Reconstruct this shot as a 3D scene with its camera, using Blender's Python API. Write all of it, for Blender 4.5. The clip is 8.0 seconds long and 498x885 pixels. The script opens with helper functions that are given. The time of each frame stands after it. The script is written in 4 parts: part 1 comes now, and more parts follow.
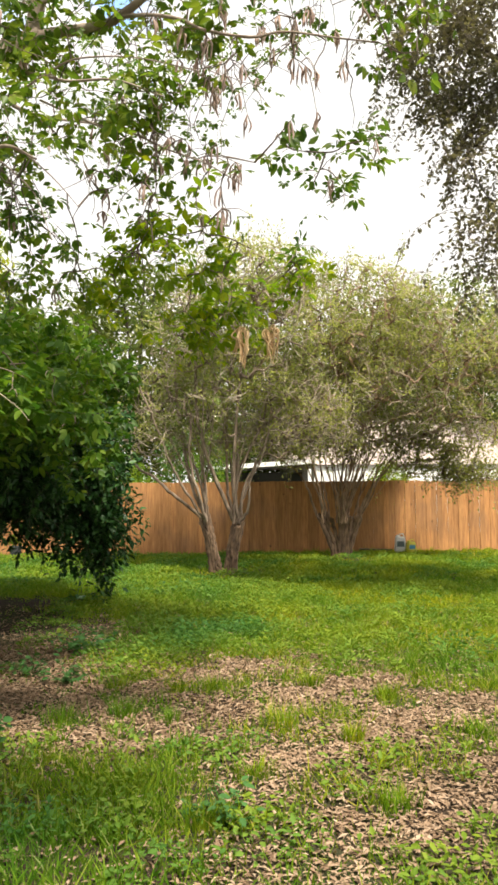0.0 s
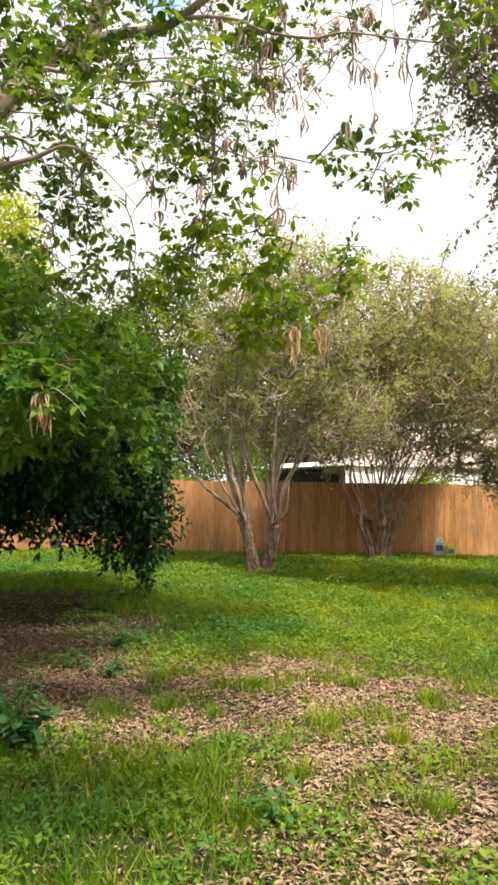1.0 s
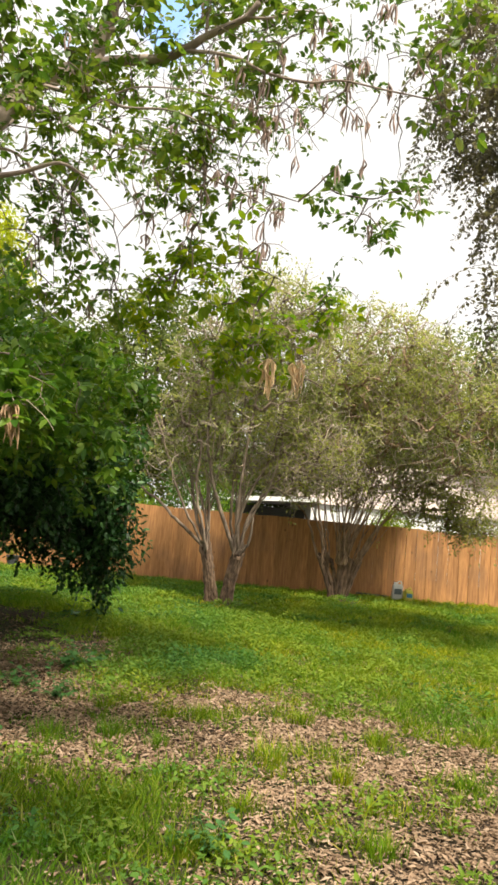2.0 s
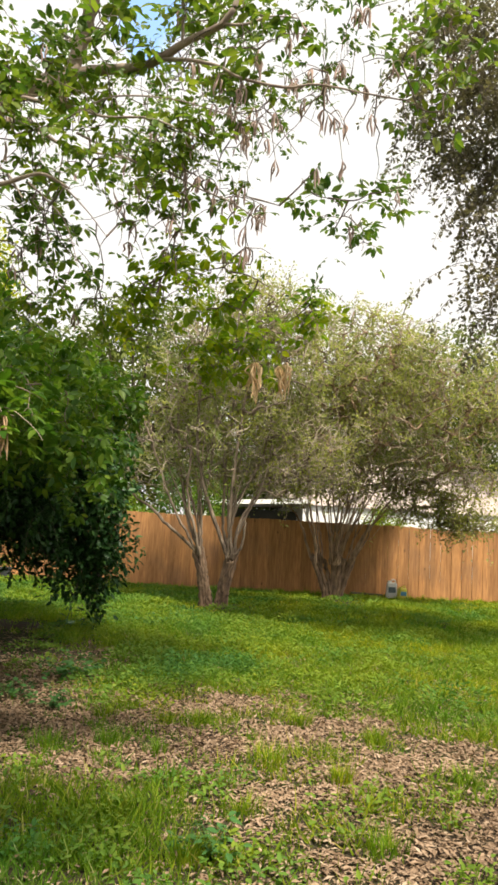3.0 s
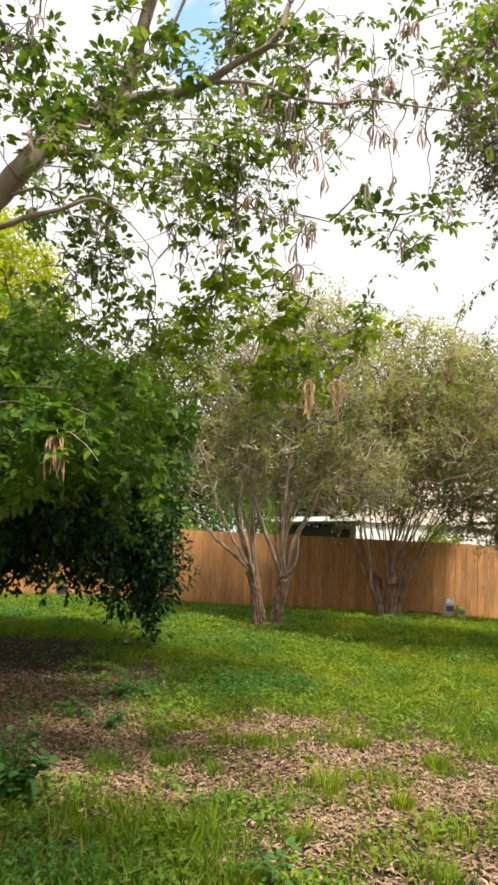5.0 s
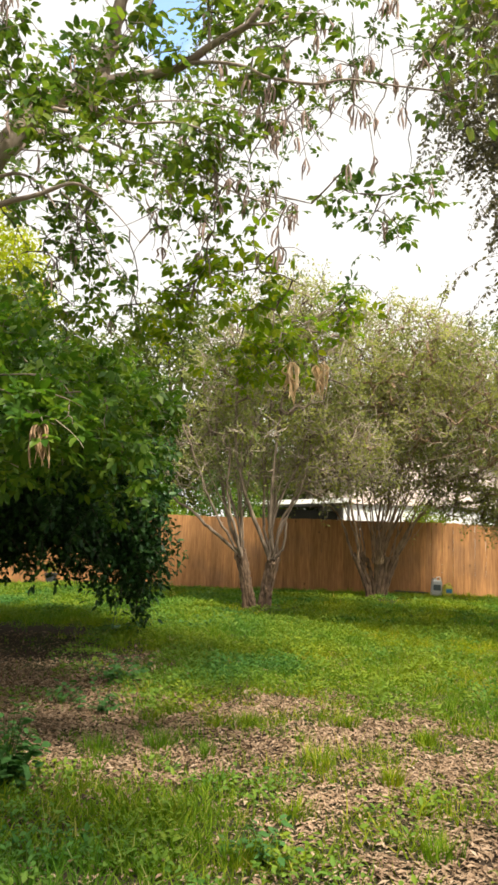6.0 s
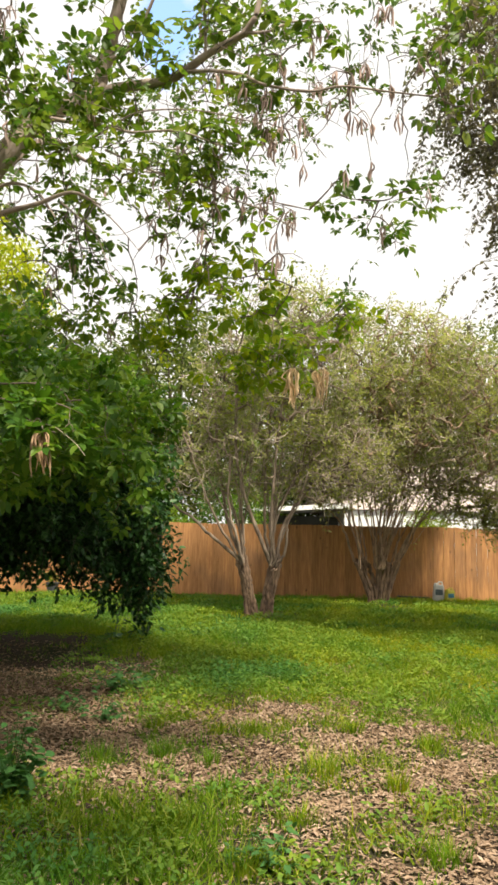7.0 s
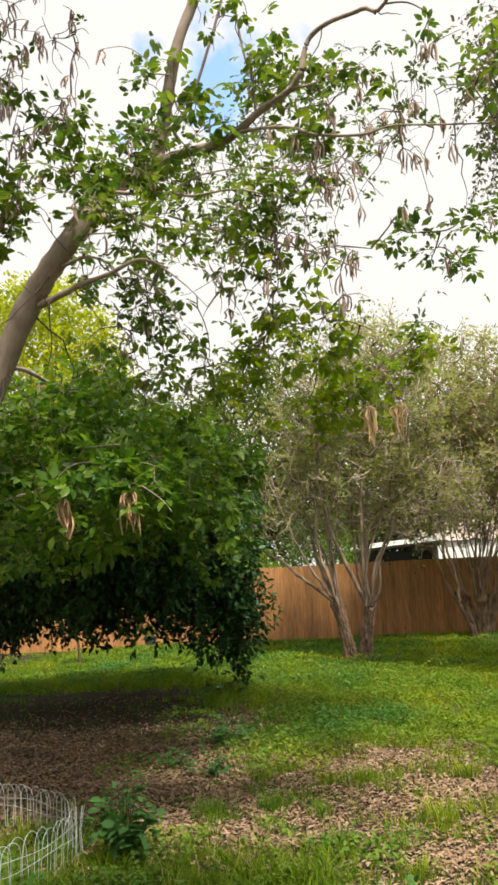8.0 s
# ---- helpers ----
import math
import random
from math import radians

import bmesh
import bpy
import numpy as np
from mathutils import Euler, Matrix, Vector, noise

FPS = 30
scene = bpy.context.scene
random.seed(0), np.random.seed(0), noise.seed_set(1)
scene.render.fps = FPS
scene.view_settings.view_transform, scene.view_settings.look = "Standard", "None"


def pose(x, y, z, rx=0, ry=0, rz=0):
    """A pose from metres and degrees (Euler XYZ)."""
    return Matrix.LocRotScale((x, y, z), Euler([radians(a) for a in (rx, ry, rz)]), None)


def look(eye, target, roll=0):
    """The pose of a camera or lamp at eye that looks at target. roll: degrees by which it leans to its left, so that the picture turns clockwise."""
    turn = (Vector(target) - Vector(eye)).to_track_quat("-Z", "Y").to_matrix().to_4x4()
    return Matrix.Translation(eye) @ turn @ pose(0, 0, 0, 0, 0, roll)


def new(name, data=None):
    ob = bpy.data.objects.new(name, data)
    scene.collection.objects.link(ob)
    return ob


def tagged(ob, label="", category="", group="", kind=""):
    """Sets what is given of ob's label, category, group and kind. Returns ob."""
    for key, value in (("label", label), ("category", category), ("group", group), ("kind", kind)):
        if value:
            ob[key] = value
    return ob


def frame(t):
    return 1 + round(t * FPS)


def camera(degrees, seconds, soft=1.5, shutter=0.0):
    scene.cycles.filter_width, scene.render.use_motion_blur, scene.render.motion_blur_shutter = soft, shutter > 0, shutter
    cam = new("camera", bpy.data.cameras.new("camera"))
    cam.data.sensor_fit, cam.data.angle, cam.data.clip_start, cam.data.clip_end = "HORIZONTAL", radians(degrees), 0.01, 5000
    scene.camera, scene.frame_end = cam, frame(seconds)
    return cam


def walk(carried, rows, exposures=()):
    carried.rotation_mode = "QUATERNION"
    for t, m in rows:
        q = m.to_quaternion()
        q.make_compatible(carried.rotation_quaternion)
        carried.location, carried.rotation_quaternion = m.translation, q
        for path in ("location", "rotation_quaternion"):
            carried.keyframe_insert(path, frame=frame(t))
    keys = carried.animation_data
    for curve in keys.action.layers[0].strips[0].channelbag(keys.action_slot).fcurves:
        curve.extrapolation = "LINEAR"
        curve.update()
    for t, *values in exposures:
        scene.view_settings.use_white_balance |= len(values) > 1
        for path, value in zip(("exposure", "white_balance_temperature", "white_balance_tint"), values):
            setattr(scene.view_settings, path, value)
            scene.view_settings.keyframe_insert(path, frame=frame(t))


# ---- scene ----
cam = camera(37.0, 8.0, soft=2.9)
PATH = [
    (0, (0.33, 1.945, 1.629), (0.236, 3.939, 1.764), -0.5),
    (0.5, (0.275, 1.937, 1.625), (0.118, 3.929, 1.708), -0.6),
    (1, (0.241, 1.918, 1.624), (0.052, 3.905, 1.758), 0.8),
    (1.5, (0.245, 1.898, 1.607), (0.107, 3.883, 1.816), 4.2),
    (1.7, (0.251, 1.9, 1.608), (0.135, 3.885, 1.827), 5.3),
    (2.8, (0.252, 1.892, 1.601), (0.17, 3.878, 1.828), 3.7),
    (3, (0.258, 1.881, 1.605), (0.173, 3.866, 1.838), 3.2),
    (3.5, (0.249, 1.893, 1.607), (0.11, 3.872, 1.868), 2.6),
    (4, (0.236, 1.888, 1.608), (-0.01, 3.846, 1.932), 2.4),
    (4.5, (0.241, 1.897, 1.602), (-0.018, 3.855, 1.92), 2.6),
    (5, (0.243, 1.907, 1.611), (0.019, 3.876, 1.883), 2.9),
    (5.2, (0.247, 1.893, 1.606), (0.038, 3.865, 1.869), 3.0),
    (6.3, (0.251, 1.903, 1.611), (0.068, 3.882, 1.837), 1.5),
    (6.5, (0.252, 1.899, 1.606), (0.07, 3.878, 1.837), 1.5),
    (7, (0.245, 1.898, 1.605), (0.058, 3.874, 1.854), 1.1),
    (7.5, (0.245, 1.889, 1.612), (-0.024, 3.849, 1.902), -1.2),
    (8, (0.251, 1.878, 1.622), (-0.148, 3.804, 1.986), -3.0),
]
walk(cam, [(t, look(eye, target, roll)) for t, eye, target, roll in PATH],
     exposures=[(0.0, 0.56), (1.0, 0.57), (1.7, 0.48), (3.0, 0.36), (4.0, 0.22), (4.5, 0.26), (5.5, 0.40), (7.0, 0.42), (8.0, 0.24)])

# ---- world and sun ----
SUN_ELEV, SUN_AZ = 60.0, 142.0          # degrees; azimuth is clockwise from +y
world = bpy.data.worlds.new("world")
scene.world = world
world.use_nodes = True
wt = world.node_tree
wt.nodes.clear()
w_out = wt.nodes.new("ShaderNodeOutputWorld")
w_bg = wt.nodes.new("ShaderNodeBackground")
w_sky = wt.nodes.new("ShaderNodeTexSky")
w_sky.sky_type = "NISHITA"
w_sky.sun_disc = False
w_sky.sun_elevation, w_sky.sun_rotation = radians(SUN_ELEV), radians(SUN_AZ)
w_gain = wt.nodes.new("ShaderNodeVectorMath")
w_gain.operation = "SCALE"
w_gain.inputs["Scale"].default_value = 0.40
w_co = wt.nodes.new("ShaderNodeTexCoord")
w_noise = wt.nodes.new("ShaderNodeTexNoise")
w_noise.inputs["Scale"].default_value = 14.0
w_noise.inputs["Detail"].default_value = 4.0
w_ramp = wt.nodes.new("ShaderNodeValToRGB")
w_ramp.color_ramp.elements[0].position, w_ramp.color_ramp.elements[1].position = 0.52, 0.68
w_far = wt.nodes.new("ShaderNodeVectorMath")
w_far.operation = "DISTANCE"
w_far.inputs[1].default_value = (-0.179, 0.798, 0.575)
w_add = wt.nodes.new("ShaderNodeMath")
w_add.operation = "MULTIPLY_ADD"
w_add.inputs[1].default_value = 2.4
w_mix = wt.nodes.new("ShaderNodeMix")
w_mix.data_type = "RGBA"
w_mix.inputs["B"].default_value = (0.88, 0.848, 0.812, 1)
wt.links.new(w_co.outputs["Generated"], w_noise.inputs["Vector"])
wt.links.new(w_co.outputs["Generated"], w_far.inputs[0])
wt.links.new(w_far.outputs["Value"], w_add.inputs[0])
wt.links.new(w_noise.outputs["Fac"], w_add.inputs[2])
wt.links.new(w_add.outputs["Value"], w_ramp.inputs["Fac"])
wt.links.new(w_sky.outputs["Color"], w_gain.inputs[0])
wt.links.new(w_gain.outputs["Vector"], w_mix.inputs["A"])
wt.links.new(w_ramp.outputs["Color"], w_mix.inputs["Factor"])
wt.links.new(w_mix.outputs["Result"], w_bg.inputs["Color"])
wt.links.new(w_bg.outputs["Background"], w_out.inputs["Surface"])
w_bg.inputs["Strength"].default_value = 1.0

sun = new("sun", bpy.data.lights.new("sun", "SUN"))
sun.data.energy, sun.data.angle, sun.data.color = 6.2, radians(8), (1.0, 0.915, 0.765)
a_sun, e_sun = radians(SUN_AZ), radians(SUN_ELEV)
sun_way = Vector((math.sin(a_sun) * math.cos(e_sun), math.cos(a_sun) * math.cos(e_sun), math.sin(e_sun)))
sun.matrix_world = look(sun_way * 60, (0, 0, 0))



# ---- materials ----
def material(name, build):
    m = bpy.data.materials.new(name)
    m.use_nodes = True
    t = m.node_tree
    build(t, t.nodes["Principled BSDF"], t.nodes["Material Output"])
    return m


def node(t, kind, **values):
    n = t.nodes.new("ShaderNode" + kind)
    for k, v in values.items():
        n.inputs[k.replace("_", " ")].default_value = v
    return n


def ramp(t, source, stops):
    r = t.nodes.new("ShaderNodeValToRGB")
    e = r.color_ramp.elements
    e[0].position, e[0].color = stops[0][0], (*stops[0][1], 1)
    e[1].position, e[1].color = stops[-1][0], (*stops[-1][1], 1)
    for p, c in stops[1:-1]:
        e.new(p).color = (*c, 1)
    t.links.new(source, r.inputs["Fac"])
    return r.outputs["Color"]


def place_of(t, scale=(1, 1, 1)):
    co = t.nodes.new("ShaderNodeNewGeometry")
    mp = t.nodes.new("ShaderNodeMapping")
    mp.inputs["Scale"].default_value = scale
    t.links.new(co.outputs["Position"], mp.inputs["Vector"])
    return mp.outputs["Vector"]


def mixed(t, fac, a, b, mode="MIX"):
    m = t.nodes.new("ShaderNodeMix")
    m.data_type, m.blend_type = "RGBA", mode
    if isinstance(fac, float):
        m.inputs["Factor"].default_value = fac
    else:
        t.links.new(fac, m.inputs["Factor"])
    for key, c in (("A", a), ("B", b)):
        if isinstance(c, tuple):
            m.inputs[key].default_value = (*c, 1)
        else:
            t.links.new(c, m.inputs[key])
    return m.outputs["Result"]


def leaf_material(name, stops, through_light=0.35, rough=0.45, patch=0.8, gloss=0.12, patch_colors=((0.75, 0.8, 0.7), (1.2, 1.15, 1.0)), dry=None):
    """Leaf: colour by leaf, drifting in patches, with light passing through it."""
    def build(t, p, out):
        g = t.nodes.new("ShaderNodeNewGeometry")
        c = ramp(t, g.outputs["Random Per Island"], stops)
        n = node(t, "TexNoise", Scale=patch, Detail=3.0)
        t.links.new(place_of(t), n.inputs["Vector"])
        v = ramp(t, n.outputs["Fac"], [(0.35, patch_colors[0]), (0.65, patch_colors[1])])
        c = mixed(t, 1.0, c, v, "MULTIPLY")
        if dry:
            # straw-coloured growth towards the open side of the yard, in drifts
            n2 = node(t, "TexNoise", Scale=0.55, Detail=4.0)
            t.links.new(place_of(t), n2.inputs["Vector"])
            xyz = t.nodes.new("ShaderNodeSeparateXYZ")
            t.links.new(place_of(t), xyz.inputs["Vector"])
            m = node(t, "Math")
            m.operation = "MULTIPLY_ADD"
            t.links.new(xyz.outputs["X"], m.inputs[0])
            m.inputs[1].default_value = 0.075
            t.links.new(n2.outputs["Fac"], m.inputs[2])
            c = mixed(t, ramp(t, m.outputs["Value"], [(0.40, (0, 0, 0)), (0.64, (1, 1, 1))]), c, mixed(t, 1.0, c, dry, "MULTIPLY"))
        t.links.new(c, p.inputs["Base Color"])
        p.inputs["Roughness"].default_value = rough
        p.inputs["Specular IOR Level"].default_value = gloss
        tr = t.nodes.new("ShaderNodeBsdfTranslucent")
        bright = mixed(t, 1.0, c, (1.25, 1.35, 0.6), "MULTIPLY")
        t.links.new(bright, tr.inputs["Color"])
        mx = t.nodes.new("ShaderNodeMixShader")
        mx.inputs["Fac"].default_value = through_light
        t.links.new(p.outputs["BSDF"], mx.inputs[1])
        t.links.new(tr.outputs["BSDF"], mx.inputs[2])
        t.links.new(mx.outputs["Shader"], out.inputs["Surface"])
    return material(name, build)


def bark_material(name, dark, light, scale=6.0, relief=0.5, crisp=0.2, stretch=0.25):
    def build(t, p, out):
        n = node(t, "TexNoise", Scale=scale, Detail=6.0, Roughness=0.65)
        t.links.new(place_of(t, (1, 1, stretch)), n.inputs["Vector"])
        n2 = node(t, "TexNoise", Scale=scale * 0.35, Detail=2.0)
        t.links.new(place_of(t), n2.inputs["Vector"])
        c = ramp(t, n.outputs["Fac"], [(0.5 - crisp, dark), (0.5 + crisp, light)])
        c = mixed(t, 0.5, c, ramp(t, n2.outputs["Fac"], [(0.35, dark), (0.65, light)]))
        t.links.new(c, p.inputs["Base Color"])
        p.inputs["Roughness"].default_value = 0.9
        b = node(t, "Bump", Strength=relief, Distance=0.01)
        t.links.new(n.outputs["Fac"], b.inputs["Height"])
        t.links.new(b.outputs["Normal"], p.inputs["Normal"])
    return material(name, build)


def plain_material(name, color, rough=0.7, vary=0.15, scale=8.0, metal=0.0, relief=0.1):
    def build(t, p, out):
        n = node(t, "TexNoise", Scale=scale, Detail=5.0)
        t.links.new(place_of(t), n.inputs["Vector"])
        lo, hi = tuple(c * (1 - vary) for c in color), tuple(min(1, c * (1 + vary)) for c in color)
        t.links.new(ramp(t, n.outputs["Fac"], [(0.3, lo), (0.7, hi)]), p.inputs["Base Color"])
        p.inputs["Roughness"].default_value, p.inputs["Metallic"].default_value = rough, metal
        b = node(t, "Bump", Strength=relief, Distance=0.004)
        t.links.new(n.outputs["Fac"], b.inputs["Height"])
        t.links.new(b.outputs["Normal"], p.inputs["Normal"])
    return material(name, build)


def soil_build(t, p, out):
    pos = place_of(t)
    a = node(t, "TexNoise", Scale=28.0, Detail=8.0, Roughness=0.7)
    b = node(t, "TexNoise", Scale=1.1, Detail=4.0)
    v = node(t, "TexVoronoi", Scale=30.0)
    for n in (a, b, v):
        t.links.new(pos, n.inputs["Vector"])
    c = ramp(t, a.outputs["Fac"], [(0.25, (0.022, 0.016, 0.011)), (0.5, (0.045, 0.032, 0.022)), (0.75, (0.075, 0.053, 0.037))])
    c = mixed(t, ramp(t, b.outputs["Fac"], [(0.4, (0, 0, 0)), (0.62, (0.6, 0.6, 0.6))]), c, (0.035, 0.05, 0.016))
    t.links.new(c, p.inputs["Base Color"])
    p.inputs["Specular IOR Level"].default_value = 0.1
    p.inputs["Roughness"].default_value = 0.95
    h = node(t, "Bump", Strength=0.8, Distance=0.02)
    t.links.new(v.outputs["Distance"], h.inputs["Height"])
    t.links.new(h.outputs["Normal"], p.inputs["Normal"])


def cedar_build(t, p, out):
    pos = place_of(t, (1, 1, 0.09))
    n = node(t, "TexNoise", Scale=26.0, Detail=6.0, Roughness=0.6)
    t.links.new(pos, n.inputs["Vector"])
    w = node(t, "TexNoise", Scale=1.3, Detail=4.0)
    t.links.new(place_of(t), w.inputs["Vector"])
    info = t.nodes.new("ShaderNodeObjectInfo")
    c = ramp(t, n.outputs["Fac"], [(0.3, (0.30, 0.138, 0.052)), (0.7, (0.56, 0.285, 0.108))])
    each = ramp(t, info.outputs["Random"], [(0.0, (0.76, 0.74, 0.72)), (0.5, (0.95, 0.94, 0.92)), (1.0, (1.12, 1.09, 1.04))])
    c = mixed(t, 1.0, c, each, "MULTIPLY")
    c = mixed(t, ramp(t, w.outputs["Fac"], [(0.5, (0, 0, 0)), (0.7, (0.35, 0.35, 0.35))]), c, (0.17, 0.105, 0.07))
    knot = node(t, "TexVoronoi", Scale=2.4)
    t.links.new(place_of(t, (1, 1, 0.8)), knot.inputs["Vector"])
    c = mixed(t, ramp(t, knot.outputs["Distance"], [(0.03, (0.75, 0.75, 0.75)), (0.09, (0, 0, 0))]), c, (0.09, 0.045, 0.022))
    t.links.new(c, p.inputs["Base Color"])
    p.inputs["Roughness"].default_value = 0.85
    b = node(t, "Bump", Strength=0.4, Distance=0.004)
    t.links.new(n.outputs["Fac"], b.inputs["Height"])
    t.links.new(b.outputs["Normal"], p.inputs["Normal"])


SOIL = material("soil_with_leaf_crumbs", soil_build)
CEDAR = material("cedar_board", cedar_build)
GRASS = leaf_material("grass_blade", [(0.0, (0.07, 0.155, 0.013)), (0.5, (0.15, 0.25, 0.02)), (0.9, (0.25, 0.31, 0.035)), (1.0, (0.42, 0.38, 0.16))], 0.4, 0.55, 0.42, 0.1, ((0.55, 0.84, 0.9), (1.45, 1.25, 0.7)), (1.36, 1.14, 0.9))
WEED = leaf_material("weed_leaf", [(0.0, (0.085, 0.17, 0.024)), (0.6, (0.135, 0.228, 0.03)), (1.0, (0.175, 0.26, 0.04))], 0.35, 0.5, 0.8, 0.12, ((0.55, 0.82, 1.3), (1.42, 1.2, 0.8)), (1.3, 1.1, 0.8))
DEEP_WEED = leaf_material("deep_weed_leaf", [(0.0, (0.035, 0.105, 0.03)), (0.6, (0.065, 0.16, 0.05)), (1.0, (0.12, 0.225, 0.07))], 0.3, 0.5, 1.6, 0.12)
LITTER = leaf_material("dead_leaf", [(0.0, (0.145, 0.096, 0.062)), (0.3, (0.26, 0.18, 0.12)), (0.8, (0.36, 0.258, 0.178)), (1.0, (0.44, 0.34, 0.25))], 0.08, 0.8, 1.2, 0.06, ((0.84, 0.82, 0.8), (1.12, 1.1, 1.08)))
TRUMPET_LEAF = leaf_material("trumpet_leaf", [(0.0, (0.065, 0.125, 0.028)), (0.6, (0.12, 0.185, 0.034)), (1.0, (0.205, 0.25, 0.05))], 0.45, 0.4, 1.1, 0.2, ((0.62, 0.78, 0.85), (1.3, 1.22, 0.9)))
# brighter copy of the leaf: sun on the hanging leaves is coloured in
TRUMPET_SUNLIT = leaf_material("trumpet_sunlit_leaf", [(0.0, (0.11, 0.19, 0.014)), (0.6, (0.19, 0.27, 0.02)), (1.0, (0.34, 0.375, 0.03))], 0.55, 0.4, 1.1, 0.15, ((0.7, 0.82, 0.85), (1.3, 1.2, 0.9)))
# greener tone of the shaded low crown is put into this colour
TRUMPET_SHADED = leaf_material("trumpet_shaded_leaf", [(0.0, (0.042, 0.112, 0.013)), (0.6, (0.098, 0.19, 0.022)), (1.0, (0.205, 0.295, 0.045))], 0.42, 0.4, 1.1, 0.25, ((0.62, 0.72, 0.78), (1.3, 1.2, 1.0)))
CITRUS_LEAF = leaf_material("citrus_leaf", [(0.0, (0.016, 0.05, 0.017)), (0.6, (0.03, 0.082, 0.026)), (1.0, (0.065, 0.15, 0.042))], 0.15, 0.4, 0.9, 0.2)
MYRTLE_LEAF = leaf_material("myrtle_leaf", [(0.0, (0.19, 0.21, 0.105)), (0.6, (0.295, 0.31, 0.16)), (1.0, (0.39, 0.39, 0.21))], 0.6, 0.6, 0.8, 0.12, ((0.72, 0.76, 0.76), (1.4, 1.34, 1.05)))
# the purple-grey is washed-out haze put into the leaf colour
OAK_LEAF = leaf_material("oak_leaf", [(0.0, (0.13, 0.115, 0.118)), (0.7, (0.185, 0.163, 0.15)), (1.0, (0.25, 0.23, 0.16))], 0.4, 0.5, 0.9)
FAR_LEAF = leaf_material("far_leaf", [(0.0, (0.10, 0.14, 0.04)), (1.0, (0.19, 0.22, 0.08))], 0.3, 0.6, 0.4)
LIME_LEAF = leaf_material("lime_leaf", [(0.0, (0.28, 0.34, 0.015)), (1.0, (0.50, 0.50, 0.04))], 0.45, 0.5, 0.5)
TRUMPET_BARK = bark_material("trumpet_bark", (0.22, 0.165, 0.13), (0.46, 0.375, 0.31), 14.0, 1.0, 0.14)
MYRTLE_BARK = bark_material("myrtle_bark", (0.062, 0.038, 0.024), (0.27, 0.175, 0.11), 19.0, 1.8, 0.06, 0.09)
BROWN_STEM = bark_material("brown_stem_bark", (0.14, 0.088, 0.055), (0.45, 0.305, 0.20), 13.0, 1.2, 0.08, 0.12)
STEM_BARK = bark_material("peeling_stem_bark", (0.09, 0.062, 0.043), (0.35, 0.27, 0.20), 11.0, 1.6, 0.10, 0.16)
TRUMPET_TWIG = bark_material("trumpet_twig", (0.09, 0.066, 0.05), (0.25, 0.195, 0.155), 9.0)
TWIG_BARK = bark_material("twig_bark", (0.28, 0.228, 0.175), (0.52, 0.44, 0.34), 5.0, 0.2)
DARK_BARK = bark_material("dark_bark", (0.05, 0.038, 0.03), (0.12, 0.095, 0.075), 9.0)
POD = plain_material("dry_pod", (0.70, 0.50, 0.29), 0.8, 0.35, 14.0)
POD_MID = plain_material("weathered_pod", (0.40, 0.255, 0.15), 0.8, 0.55, 14.0)
POD_DARK = plain_material("brown_pod", (0.38, 0.27, 0.225), 0.8, 0.35, 14.0)
WHITE_PAINT = plain_material("white_paint", (0.80, 0.80, 0.78), 0.6, 0.05, 1.5)
ROOF = plain_material("roof_shingle", (0.40, 0.33, 0.30), 0.9, 0.14, 3.0)
STUCCO = plain_material("beige_stucco", (0.42, 0.38, 0.32), 0.9, 0.12, 4.0)
SHADE_WALL = plain_material("carport_shade", (0.05, 0.055, 0.055), 0.7, 0.3, 1.5)
WIRE = plain_material("white_coated_wire", (0.50, 0.54, 0.53), 0.4, 0.1, 20.0)


# ---- mesh helpers ----
def mesh_of(name, verts, faces, mat, smooth=False):
    """A mesh from arrays; faces is an array of triangles or quads, or a list of such arrays."""
    me = bpy.data.meshes.new(name)
    faces = faces if isinstance(faces, list) else [faces]
    loops = np.concatenate([f.ravel() for f in faces]).astype(np.int32)
    totals = np.concatenate([np.full(len(f), f.shape[1], np.int32) for f in faces])
    starts = np.concatenate([[0], np.cumsum(totals)[:-1]]).astype(np.int32)
    me.vertices.add(len(verts))
    me.vertices.foreach_set("co", np.asarray(verts, np.float32).ravel())
    me.loops.add(len(loops))
    me.loops.foreach_set("vertex_index", loops)
    me.polygons.add(len(totals))
    me.polygons.foreach_set("loop_start", starts)
    if smooth:
        me.polygons.foreach_set("use_smooth", np.ones(len(totals), bool))
    me.materials.append(mat)
    me.update(calc_edges=True)
    me.validate()
    return me


def put(name, me, parent=None, label=""):
    ob = new(name, me)
    ob.parent = parent
    if label:
        ob["label"] = label
    return ob


def part(name, bm, mat, parent, label=""):
    me = bpy.data.meshes.new(name)
    bm.to_mesh(me)
    bm.free()
    me.materials.append(mat)
    return put(name, me, parent, label)


def thing(name, at, label, category, group="", kind=""):
    e = new(name)
    e.empty_display_size = 0.1
    e.location = at
    return tagged(e, label, category, group, kind)


def box(bm, x0, y0, z0, x1, y1, z1, bevel=0.0):
    made = bmesh.ops.create_cube(bm, size=1.0)["verts"]
    bmesh.ops.scale(bm, vec=(x1 - x0, y1 - y0, z1 - z0), verts=made)
    bmesh.ops.translate(bm, vec=((x0 + x1) / 2, (y0 + y1) / 2, (z0 + z1) / 2), verts=made)
    if bevel:
        edges = list({e for v in made for e in v.link_edges})
        bmesh.ops.bevel(bm, geom=edges, offset=bevel, segments=1, affect="EDGES")


def unit(v):
    return v / np.maximum(np.linalg.norm(v, axis=-1, keepdims=True), 1e-9)


